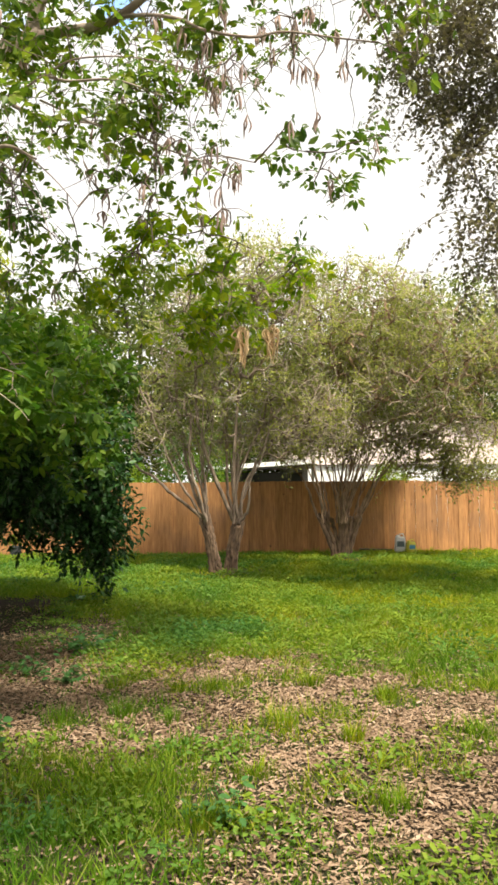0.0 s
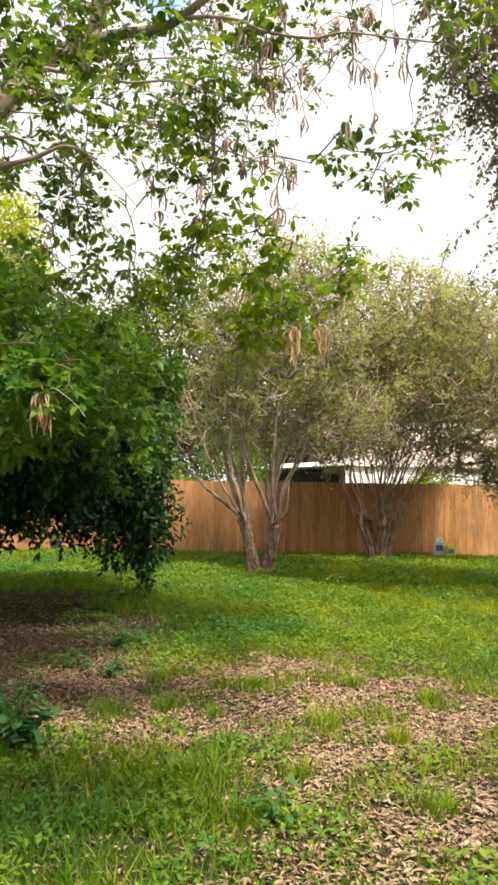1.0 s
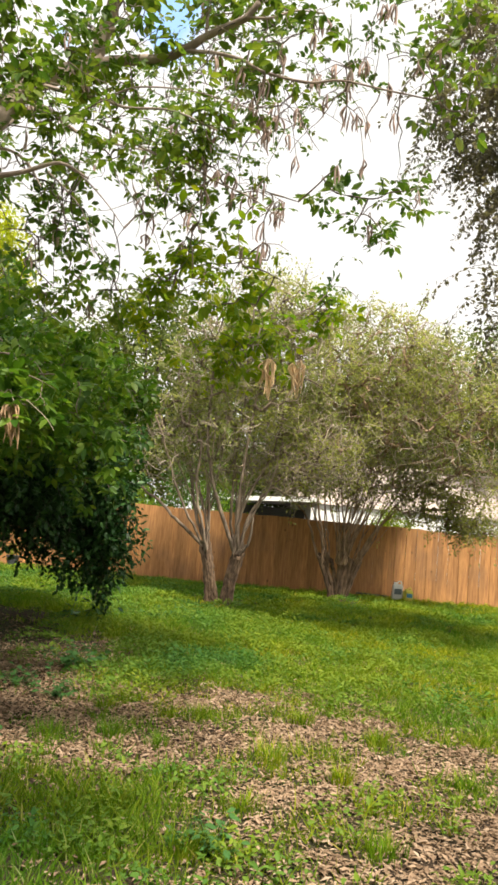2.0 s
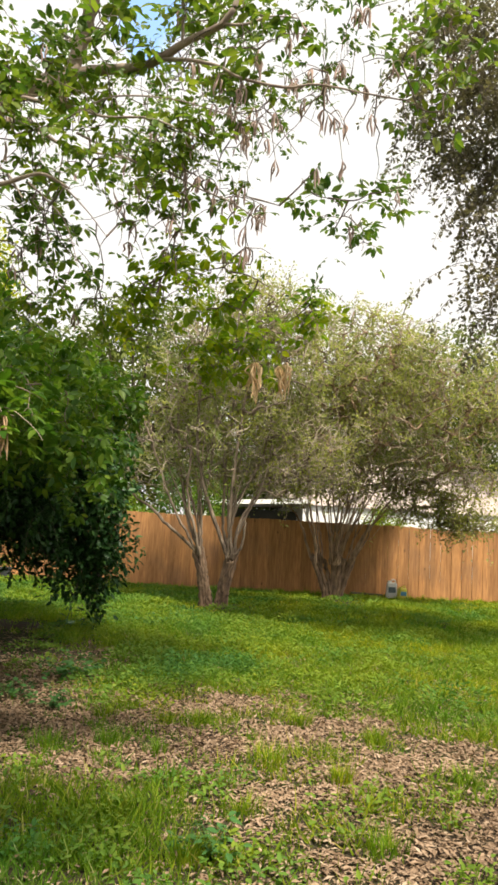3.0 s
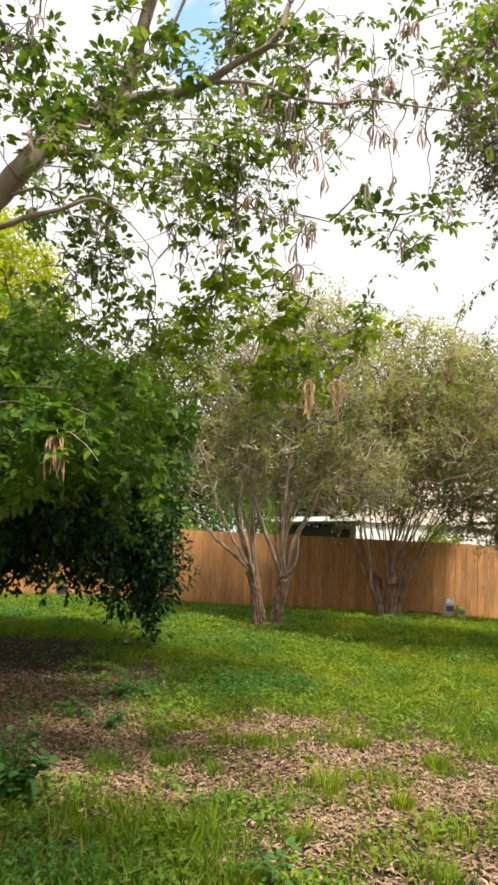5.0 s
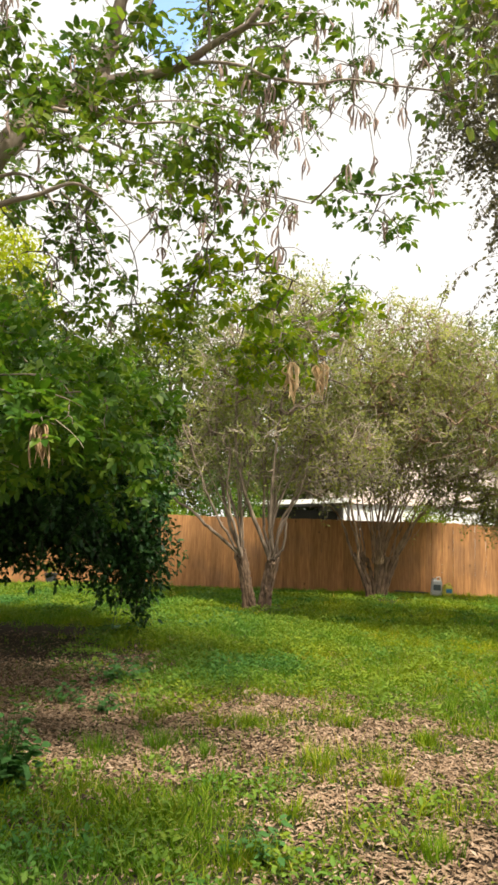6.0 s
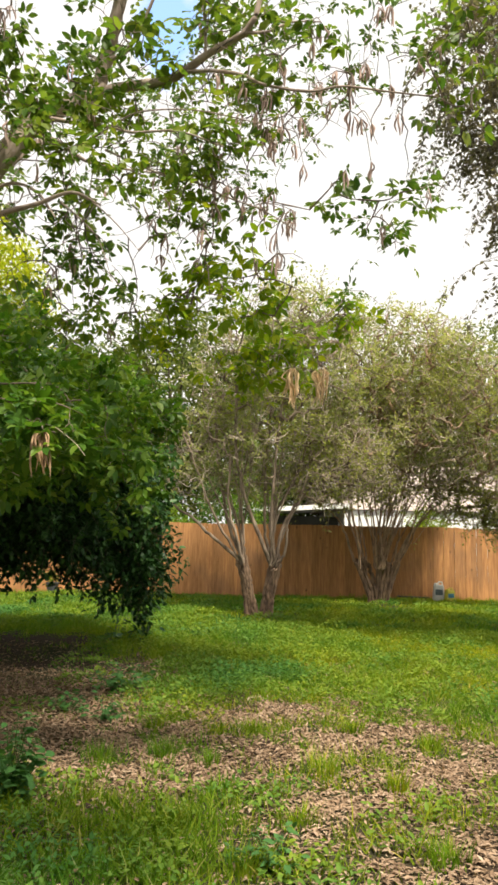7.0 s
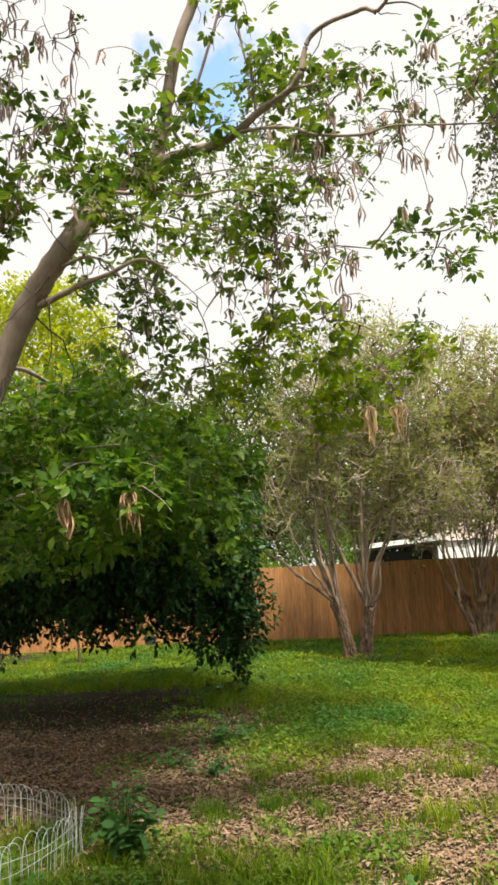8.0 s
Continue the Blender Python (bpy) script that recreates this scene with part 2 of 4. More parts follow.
def frames_along(forward, up_hint):
    """Turns (n, 3, 3) whose y axis is forward and whose z axis lies near up_hint."""
    f = unit(forward)
    s = unit(np.cross(f, up_hint))
    return np.stack([s, f, np.cross(s, f)], axis=2)


def scatter(template, tris, places, turns, sizes):
    """Copies of a small template joined in two arrays."""
    k, n = len(template), len(places)
    sizes = np.asarray(sizes, float)
    if sizes.ndim == 1:
        sizes = np.repeat(sizes[:, None], 3, 1)
    v = np.einsum("nij,nkj->nki", turns, template[None] * sizes[:, None, :]) + places[:, None, :]
    f = np.asarray(tris)[None] + (np.arange(n) * k)[:, None, None]
    return v.reshape(-1, 3), f.reshape(-1, np.asarray(tris).shape[1])


LEAF = np.array([(0, 0, 0), (-0.24, 0.38, 0.06), (0.24, 0.38, 0.06), (0, 0.45, 0.0), (-0.17, 0.74, 0.03), (0.17, 0.74, 0.03), (0, 1.0, -0.10)])
LEAF_F = np.array([(0, 3, 1), (0, 2, 3), (1, 3, 4), (3, 2, 5), (4, 3, 6), (3, 5, 6)])
SMALL = np.array([(0, 0, 0), (-0.27, 0.5, 0.05), (0.27, 0.5, 0.05), (0, 1.0, -0.04)])
SMALL_F = np.array([(0, 2, 1), (1, 2, 3)])
BLADE = np.array([(-0.5, 0, 0), (0.5, 0, 0), (0.30, 0.10, 0.55), (-0.30, 0.10, 0.55), (0.0, 0.38, 1.0)])
BLADE_F = np.array([(0, 1, 2), (0, 2, 3), (3, 2, 4)])


def tubes(lines, sides=6):
    """Tapered tubes along polylines [(points, radii)], joined."""
    vs, fs, base = [], [], 0
    ang = np.arange(sides) * 2 * np.pi / sides
    for pts, rad in lines:
        pts, rad = np.asarray(pts, float), np.asarray(rad, float)
        d = unit(np.gradient(pts, axis=0))
        hint = np.where(np.abs(d[:, 2:3]) > 0.9, np.array([[1.0, 0, 0]]), np.array([[0, 0, 1.0]]))
        if abs(d[:, 2]).mean() > 0.6:
            hint = np.repeat([[1.0, 0.0, 0.0]], len(d), 0)
        s = unit(np.cross(d, hint))
        u = np.cross(s, d)
        ring = pts[:, None] + rad[:, None, None] * (np.cos(ang)[None, :, None] * s[:, None] + np.sin(ang)[None, :, None] * u[:, None])
        m = len(pts)
        vs.append(ring.reshape(-1, 3))
        i = np.arange(m - 1)[:, None] * sides
        j = np.arange(sides)[None]
        k = (j + 1) % sides
        fs.append(np.stack([i + j, i + k, i + k + sides, i + j + sides], 2).reshape(-1, 4) + base)
        base += m * sides
    return np.concatenate(vs), np.concatenate(fs)


def curve_through(points, per=6):
    """A smooth line through a few points."""
    p = np.asarray(points, float)
    q = np.concatenate([[2 * p[0] - p[1]], p, [2 * p[-1] - p[-2]]])
    out = []
    for i in range(1, len(q) - 2):
        t = np.linspace(0, 1, per, endpoint=False)[:, None]
        out.append(0.5 * (2 * q[i] + (q[i + 1] - q[i - 1]) * t + (2 * q[i - 1] - 5 * q[i] + 4 * q[i + 1] - q[i + 2]) * t ** 2
                          + (3 * q[i] - q[i - 1] - 3 * q[i + 1] + q[i + 2]) * t ** 3))
    out.append(p[-1:])
    return np.concatenate(out)


def wander(start, way, length, steps, bend, droop, r):
    """A crooked line that starts at a point in a direction."""
    pts, d = [np.array(start, float)], unit(np.array(way, float))
    for _ in range(steps):
        d = unit(d + r.normal(0, bend, 3) + np.array([0, 0, droop]))
        pts.append(pts[-1] + d * length / steps)
    return np.array(pts)


def leaves_round(r, places, per, reach, size, template=SMALL, tris=SMALL_F, droop=0.0):
    """Leaves standing off from given places in all directions."""
    p = np.repeat(np.asarray(places), per, 0)
    d = unit(r.normal(0, 1, p.shape) + np.array([0, 0, -droop]))
    p = p + d * r.uniform(0.1, 1.0, (len(p), 1)) * reach
    return scatter(template, tris, p, frames_along(d + r.normal(0, 0.4, p.shape), r.normal(0, 0.6, p.shape) + np.array([0, 0, 1.0])), r.uniform(*size, len(p)))


def in_blobs(r, blobs, count, shell=0.0):
    """Points in a union of ellipsoids (centre, radii); shell near 1 keeps to the outside."""
    vol = np.array([b[1][0] * b[1][1] * b[1][2] for b in blobs])
    pick = r.choice(len(blobs), count, p=vol / vol.sum())
    c, s = np.array([b[0] for b in blobs])[pick], np.array([b[1] for b in blobs])[pick]
    d = unit(r.normal(0, 1, (count, 3)))
    return c + s * d * r.uniform(shell ** 3, 1, (count, 1)) ** (1 / 3)


def smooth_step(a, b, x):
    t = np.clip((x - a) / (b - a), 0, 1)
    return t * t * (3 - 2 * t)


def bumps(x, y, scale, seed):
    """Cheap smooth noise in 0..1 on the plan."""
    g = np.random.default_rng(seed)
    v = np.zeros_like(x, float)
    amp = 0
    for octave in range(3):
        k = 2 ** octave / scale
        for _ in range(3):
            a, ph = g.uniform(0, 2 * np.pi), g.uniform(0, 2 * np.pi)
            v += np.sin((x * np.cos(a) + y * np.sin(a)) * k * 2 * np.pi * g.uniform(0.7, 1.3) + ph) / (octave + 1)
        amp += 3 / (octave + 1)
    return 0.5 + 0.5 * v / amp * 1.8


# ---- ground ----
def ground_height(x, y):
    return 0.07 * smooth_step(13, 22, np.asarray(y, float)) + 0.05 * (bumps(np.asarray(x, float), np.asarray(y, float), 6.0, 3) - 0.5)


def build_ground():
    xs = np.concatenate([[-2500, -600, -150, -60], np.linspace(-26, 26, 131), [60, 150, 600, 2500]])
    ys = np.concatenate([[-2500, -600, -150, -40], np.linspace(-12, 46, 146), [90, 200, 600, 2500]])
    gx, gy = np.meshgrid(xs, ys)
    gz = ground_height(gx, gy) + 0.012 * (bumps(gx, gy, 0.7, 9) - 0.5)
    gz = np.where((np.abs(gx) > 27) | (gy > 47) | (gy < -13), 0.0, gz)
    v = np.stack([gx, gy, gz], 2).reshape(-1, 3)
    nx, ny = len(xs), len(ys)
    i = (np.arange(ny - 1)[:, None] * nx + np.arange(nx - 1)[None]).ravel()
    f = np.stack([i, i + 1, i + nx + 1, i + nx], 1)
    ob = put("ground", mesh_of("ground", v, f, SOIL, True))
    return tagged(ob, "brown garden soil under thin grass and fallen leaves", "ground", kind="structure")


build_ground()


# Unseen walls, added to hold back skylight and deepen the shade.
def build_sky_blocker(name, x0, y0, x1, y1, high):
    bm = bmesh.new()
    box(bm, x0, y0, -0.1, x1, y1, high)
    ob = part(name, bm, STUCCO, None)
    tagged(ob, "unseen beige stucco wall added to close the yard and block skylight", "wall", kind="structure")


build_sky_blocker("wall_south", -14.0, -3.4, 14.0, -3.1, 6.0)
build_sky_blocker("wall_west", -8.3, -3.1, -8.0, 8.5, 5.0)


def grass_cover(x, y):
    """How thickly grass stands, 0 to 1."""
    top = 9.15 + 0.35 * (bumps(x, y, 1.6, 21) - 0.5) * 2 - 1.3 * smooth_step(0.6, 2.2, x)
    lawn = smooth_step(top - 0.35, top + 0.35, y)
    patch = smooth_step(0.46, 0.66, bumps(x, y, 0.75, 22) + 0.06 * smooth_step(-0.3, 1.0, x) * smooth_step(8.0, 6.8, y)) * 0.8
    front = smooth_step(0.6, -0.4, x) * smooth_step(6.9, 6.3, y + 0.5 * (bumps(x, y, 1.2, 23) - 0.5))
    front = np.maximum(front, 0.5 * smooth_step(2.5, 0.5, x) * smooth_step(6.0, 5.2, y + 0.9 * (bumps(x, y, 0.9, 25) - 0.5)))
    front = np.maximum(front, smooth_step(-1.75, -2.05, x) * smooth_step(7.2, 6.8, y + 0.3 * (bumps(x, y, 0.6, 27) - 0.5)))
    c = np.maximum(np.maximum(lawn, patch), front)
    # grass is left out by the citrus so dark soil stands in for shade
    shade = smooth_step(-0.9, -2.3, x + 1.3 * (bumps(x, y, 1.3, 24) - 0.5) + 1.2 * smooth_step(10.8, 12.3, y)) * smooth_step(14.0, 13.2, y + 0.5 * (bumps(x, y, 0.9, 26) - 0.5)) * smooth_step(7.2, 8.0, y)
    # the ground at the feet of the two myrtles is nearly bare
    for u, v in ((-0.93, 16.95), (1.62, 19.65)):
        c = c * (1 - 0.9 * np.exp(-((x - u) / 0.6) ** 2 - ((y - v) / 0.8) ** 2))
    return c * (1 - 0.95 * shade)


def build_grass(name, label, x0, x1, y0, y1, density, height, width, seed):
    r = np.random.default_rng(seed)
    n = int((x1 - x0) * (y1 - y0) * density)
    x, y = r.uniform(x0, x1, n), r.uniform(y0, y1, n)
    c = grass_cover(x, y)
    clump = 0.25 + 0.75 * smooth_step(0.32, 0.6, bumps(x, y, 0.42, seed + 5))
    edge = np.minimum(np.minimum(x - x0, x1 - x), np.where(y0 < 5, y - y0, 9.0)) + 1.6 * (bumps(x, y, 1.5, 3) - 0.5)
    keep = r.uniform(0, 1, n) < c ** 1.3 * clump * smooth_step(0.3, 2.5, edge)
    x, y, c = x[keep], y[keep], c[keep]
    n = len(x)
    p = np.stack([x, y, ground_height(x, y) - 0.01], 1)
    way = np.stack([r.normal(0, 1, n), r.normal(0, 1, n), np.zeros(n)], 1)
    tall = r.uniform(height[0], height[1], n) * (0.35 + 0.6 * bumps(x, y, 1.1, seed + 1) + 0.75 * smooth_step(0.3, 0.75, bumps(x, y, 0.33, seed + 2))) * (0.6 + 0.4 * c)
    turns = frames_along(way, np.array([0, 0, 0.9]) + r.normal(0, 0.62, (n, 3)))
    v, f = scatter(BLADE, BLADE_F, p, turns, np.stack([r.uniform(width[0], width[1], n), tall, tall], 1))
    return tagged(put(name, mesh_of(name, v, f, GRASS)), label, "grass", kind="stuff")


build_grass("lawn_grass", "uneven green lawn grass with yellowish patches", -9, 8, 8.0, 15, 4200, (0.04, 0.13), (0.005, 0.011), 31)
build_grass("far_lawn_grass", "long green grass in front of the wooden fence", -10, 9, 15, 22.2, 1700, (0.04, 0.12), (0.010, 0.019), 33)
build_grass("front_grass", "lush green grass at the edge of the leaf litter", -3.2, 1.0, 3.4, 7.0, 3000, (0.05, 0.13), (0.008, 0.015), 37)
build_grass("near_grass", "green grass tufts growing through fallen leaves", -7.8, 7.5, -2.9, 8.0, 3000, (0.04, 0.15), (0.005, 0.010), 35)


def build_litter():
    r = np.random.default_rng(41)
    n = 270000
    x, y = r.uniform(-5, 4, n), r.uniform(3.0, 12.8, n)
    xo, yo = r.uniform(-7.8, 8, 90000), r.uniform(-2.9, 12.8, 90000)
    fade = np.minimum(np.minimum(xo + 7.8, 8 - xo), yo + 2.9) + 1.6 * (bumps(xo, yo, 1.5, 4) - 0.5)
    out = ((xo < -5) | (xo > 4) | (yo < 3)) & (r.uniform(0, 1, 90000) < smooth_step(0.2, 2.5, fade))
    x, y = np.concatenate([x, xo[out]]), np.concatenate([y, yo[out]])
    n = len(x)
    # litter thins there too, baring dark soil to deepen the shade
    under = smooth_step(9.4, 11.0, y + 0.8 * (bumps(x, y, 0.7, 45) - 0.5)) * smooth_step(-1.3, -2.1, x)
    core = np.minimum(np.minimum(x + 5, 4 - x), y - 3) + 0.9 * (bumps(x, y, 0.8, 46) - 0.5)
    inside = (x > -5) & (x < 4) & (y > 3)
    thin = np.where(inside, 0.82 * smooth_step(1.1, 0.1, core), 0.0)
    keep = r.uniform(0, 1, n) > np.maximum(np.maximum(grass_cover(x, y) * 0.85, 0.93 * under), thin)
    x, y = x[keep], y[keep]
    n = len(x)
    p = np.stack([x, y, ground_height(x, y) + r.uniform(0.004, 0.024, n)], 1)
    way = np.stack([r.normal(0, 1, n), r.normal(0, 1, n), r.normal(0, 0.2, n)], 1)
    turns = frames_along(way, np.array([0, 0, 1.0]) + r.normal(0, 0.22, (n, 3)))
    curl = np.array([(0, 0, 0), (-0.17, 0.5, 0.07), (0.17, 0.5, 0.07), (0.02, 0.52, -0.01), (0, 1.0, -0.08)])
    v, f = scatter(curl, np.array([(0, 3, 1), (0, 2, 3), (1, 3, 4), (3, 2, 4)]), p, turns, r.uniform(0.024, 0.066, n))
    tagged(put("fallen_leaves", mesh_of("fallen_leaves", v, f, LITTER)), "dry brown fallen leaves covering bare soil", "leaf litter", kind="stuff")


build_litter()


# ---- fence ----
FENCE_AT, FENCE_TURN = Vector((0.1, 21.3, 0.0)), math.atan(0.11)


def along_fence(s, off=0.0):
    """A place s metres along the fence and off metres behind it."""
    c, n = math.cos(FENCE_TURN), math.sin(FENCE_TURN)
    return FENCE_AT.x + s * c - off * n, FENCE_AT.y + s * n + off * c


def build_fence():
    fence = thing("fence", (FENCE_AT.x, FENCE_AT.y, 0), "reddish-brown cedar picket privacy fence along the yard", "fence")
    fence.rotation_euler = (0, 0, FENCE_TURN)
    r = random.Random(5)
    boards = []
    for w in (0.1425, 0.143, 0.1435):
        bm = bmesh.new()
        box(bm, -w / 2, -0.009, 0, w / 2, -0.001, 1.83, 0.002)
        boards.append(bm)
    meshes = []
    for bm in boards:
        me = bpy.data.meshes.new("picket")
        bm.to_mesh(me)
        bm.free()
        me.materials.append(CEDAR)
        meshes.append(me)
    s, k = -13.0, 0
    while s < 14.0:
        x, y = along_fence(s)
        ob = put("picket", meshes[k % 3], fence)
        ob.location = (s, 0.010 * (k % 2) + r.uniform(-0.003, 0.003), float(ground_height(x, y)) + 0.01 + r.uniform(-0.010, 0.010))
        ob.rotation_euler = (0, radians(r.uniform(-0.12, 0.12)), 0)
        s += 0.1415 + (0.007 if k % 17 == 6 else 0.0)
        k += 1
    for z in (0.35, 0.95, 1.55):
        bm = bmesh.new()
        box(bm, -13.1, 0.016, z, 14.1, 0.05, z + 0.09)
        part("rail", bm, CEDAR, fence)
    s = -12.077
    while s < 14:
        bm = bmesh.new()
        box(bm, s - 0.045, 0.052, 0, s + 0.045, 0.142, 1.9)
        part("post", bm, CEDAR, fence)
        s += 2.4125


build_fence()


# ---- trees: branches that reach out to their leaves ----
def connect(r, nodes, targets, thin, most, lift=0.05, jitter=0.10, pieces=3):
    """Twigs from the nearest wood to each target, nearest first; wood that carries more is thicker."""
    nodes = np.asarray(nodes, float)
    order = np.argsort([((nodes - g) ** 2).sum(1).min() for g in targets])
    room = np.zeros((len(nodes) + len(targets) * (2 * pieces + 1), 3))
    owner = np.full(len(room), -1)
    room[:len(nodes)] = nodes
    n, lines, parent, load = len(nodes), [], [], []
    for k in order:
        g = targets[k]
        d = ((room[:n] - g) ** 2).sum(1) * (1 + 0.6 * (room[:n, 2] > g[2] + 0.15))
        i = int(np.argmin(d))
        a, reach = room[i], math.sqrt(d[i])
        mid = (a + g) / 2 + r.normal(0, min(jitter * reach, 0.07), 3) + np.array([0, 0, min(lift * reach, 0.08)])
        ln = curve_through([a, mid, g], pieces)
        lines.append(ln)
        parent.append(owner[i])
        load.append(1)
        m = len(ln) - 1
        room[n:n + m], owner[n:n + m] = ln[1:], len(lines) - 1
        n += m
    for k in range(len(lines) - 1, -1, -1):
        if parent[k] >= 0:
            load[parent[k]] += load[k]
    return [(ln, np.linspace(min(most, thin * c ** 0.45), max(thin * 0.55, min(most, thin * c ** 0.45) * 0.45), len(ln))) for ln, c in zip(lines, load)]


def thick_and_thin(lines, limit):
    return [l for l in lines if l[1][0] >= limit], [l for l in lines if l[1][0] < limit]


def stuffed(ob):
    return tagged(ob, kind="stuff")


# ---- crape myrtles ----
def build_myrtle(at, trunks, stems, blobs, clusters, per, seed, label, bark, hem=False):
    """Trunks and stems are given as (side, up) lines seen from the yard, with their thickness; depth is left to chance."""
    r = np.random.default_rng(seed)
    x, y = at
    base = np.array([x, y, float(ground_height(x, y))])
    tree = thing("crape_myrtle", base, label, "tree", "crape myrtles by the fence")
    wood = []
    for name, lines, sides in (("trunk", trunks, 10), ("stem", stems, 8)):
        for pts, depth, r0, r1 in lines:
            p = np.array([(u, depth * v / pts[-1][1] + (0 if name == "trunk" else r.normal(0, 0.04)), v) for u, v in pts])
            line = curve_through(p, 6)
            line[1:-1] += r.normal(0, 0.008 if name == "trunk" else 0.009, (len(line) - 2, 3))
            rad = np.linspace(r0, r1, len(line)) * r.uniform(0.93, 1.08, len(line))
            if name == "trunk":
                rad[:2] *= (1.2, 1.06)
                rad[-3:] *= (0.85, 0.6, 0.15)
            v, f = tubes([(line, rad)], sides)
            put(name, mesh_of(name, v, f, MYRTLE_BARK if name == "trunk" else bark, True), tree)
            if name == "stem":
                wood.append(line[len(line) // 3:])
    spots = in_blobs(r, blobs, clusters, 0.0) - base
    if hem:
        # the outer underside is thin and lets the roof behind show
        thin = (spots[:, 0] > 0.7) & (spots[:, 2] > 2.3) & (spots[:, 2] < 3.5)
        spots = spots[~thin | (r.uniform(0, 1, len(spots)) < 0.92)]
    lines = connect(r, np.concatenate(wood), spots, 0.0092, 0.055, 0.06, 0.13)
    big, fine = thick_and_thin(lines, 0.014)
    v, f = tubes(big, 6)
    stuffed(put("limb_wood", mesh_of("limb_wood", v, f, bark, True), tree))
    v, f = tubes(fine, 4)
    stuffed(put("twig_wood", mesh_of("twig_wood", v, f, TWIG_BARK), tree, "thin grey bare twigs"))
    whips = []
    for g in spots[r.choice(len(spots), int(len(spots) * 0.5))]:
        for _ in range(2):
            whips.append((wander(g, r.normal(0, 1, 3) + np.array([0, 0, 0.5]), r.uniform(0.25, 0.75), 3, 0.16, 0, r), np.linspace(0.0095, 0.0045, 4)))
    under = spots[spots[:, 2] < 3.3]
    for g in under[r.choice(len(under), int(len(under) * 0.4))]:
        whips.append((wander(g, r.normal(0, 1, 3) * np.array([1, 0.5, 0.6]), r.uniform(0.3, 0.8), 3, 0.34, -0.05, r), np.linspace(0.007, 0.0035, 4)))
    v, f = tubes(whips, 3)
    stuffed(put("shoot_wood", mesh_of("shoot_wood", v, f, TWIG_BARK), tree, "fine grey shoots"))
    ends = np.concatenate([spots, np.concatenate([w[0][1:] for w in whips])])
    # the lower crown is thin and twiggy, the top leafy, in uneven clumps
    leafy = (0.2 + 0.8 * smooth_step(2.8, 5.0, ends[:, 2])) * smooth_step(0.3, 0.6, bumps(ends[:, 0] + ends[:, 1] * 0.4, ends[:, 2], 0.9, seed))
    if hem:
        leafy = np.maximum(leafy, smooth_step(1.2, 1.7, ends[:, 0]) * smooth_step(2.8, 2.5, ends[:, 2]))
    ends = ends[r.uniform(0, 1, len(ends)) < 0.16 + 0.78 * leafy]
    v, f = leaves_round(r, ends, per, 0.15, (0.055, 0.105))
    stuffed(put("crown", mesh_of("crown", v, f, MYRTLE_LEAF), tree, "sparse grey-green foliage of small leaves"))


TRUNKS_A = []
braid = random.Random(3)
for side, top in ((-0.105, (-0.36, 1.12)), (0.14, (0.34, 1.12))):
    for k in range(10):
        a = k * math.pi / 5 + side
        o, d = 0.092 * math.cos(a), 0.092 * math.sin(a)
        TRUNKS_A.append(([(side + o * 1.3, -0.06), (side + (top[0] - side) * 0.2 + o, 0.2), (side + (top[0] - side) * 0.4 + o * 0.85 + braid.uniform(-0.015, 0.015), 0.48), (side + (top[0] - side) * 0.7 + o * 0.95 + braid.uniform(-0.02, 0.02), 0.8), (top[0] + o * 1.3, top[1] + braid.uniform(-0.16, 0.14))],
                         d * 1.3, braid.uniform(0.036, 0.05), braid.uniform(0.03, 0.046)))
STEMS_A = [([(u + (0.14 if p[0][0] < 0 else 0.15) * min(1.0, max(0.0, (1.9 - v) / 0.8)), v) for u, v in p], d, r0 * 0.88, r1 * 1.5) for p, d, r0, r1 in [([(-0.48, 1.05), (-0.8, 1.35), (-1.09, 1.62), (-1.4, 1.95), (-1.75, 2.15), (-2.1, 2.6)], 0.1, 0.046, 0.015), ([(-0.46, 1.08), (-0.66, 1.7), (-0.83, 2.6), (-0.98, 3.6), (-1.05, 4.4)], 0.5, 0.048, 0.018),
           ([(-0.45, 1.05), (-0.5, 1.6), (-0.62, 2.3), (-0.58, 3.2)], -0.5, 0.04, 0.014), ([(0.12, 1.0), (-0.08, 1.73), (-0.33, 2.5), (-0.5, 3.3), (-0.52, 4.6)], -0.25, 0.050, 0.018),
           ([(0.18, 1.05), (0.06, 1.5), (0.08, 2.2), (0.10, 3.2), (0.22, 4.8)], 0.3, 0.040, 0.015), ([(0.2, 1.08), (0.21, 1.7), (0.28, 2.5), (0.36, 3.5), (0.5, 4.6)], -0.4, 0.044, 0.016),
           ([(0.22, 1.05), (0.42, 1.7), (0.72, 2.2), (1.18, 2.75), (1.7, 3.1)], 0.05, 0.040, 0.012), ([(0.2, 1.0), (0.4, 1.25), (0.52, 1.6), (0.56, 1.85)], -0.2, 0.04, 0.012),
           ([(-0.5, 1.1), (-0.6, 1.3), (-0.95, 2.1), (-1.3, 3.0), (-1.6, 3.8)], -0.6, 0.035, 0.012), ([(0.15, 1.1), (0.3, 2.0), (0.8, 3.1), (1.0, 4.0)], 0.7, 0.035, 0.012)]]
spread_a = random.Random(29)
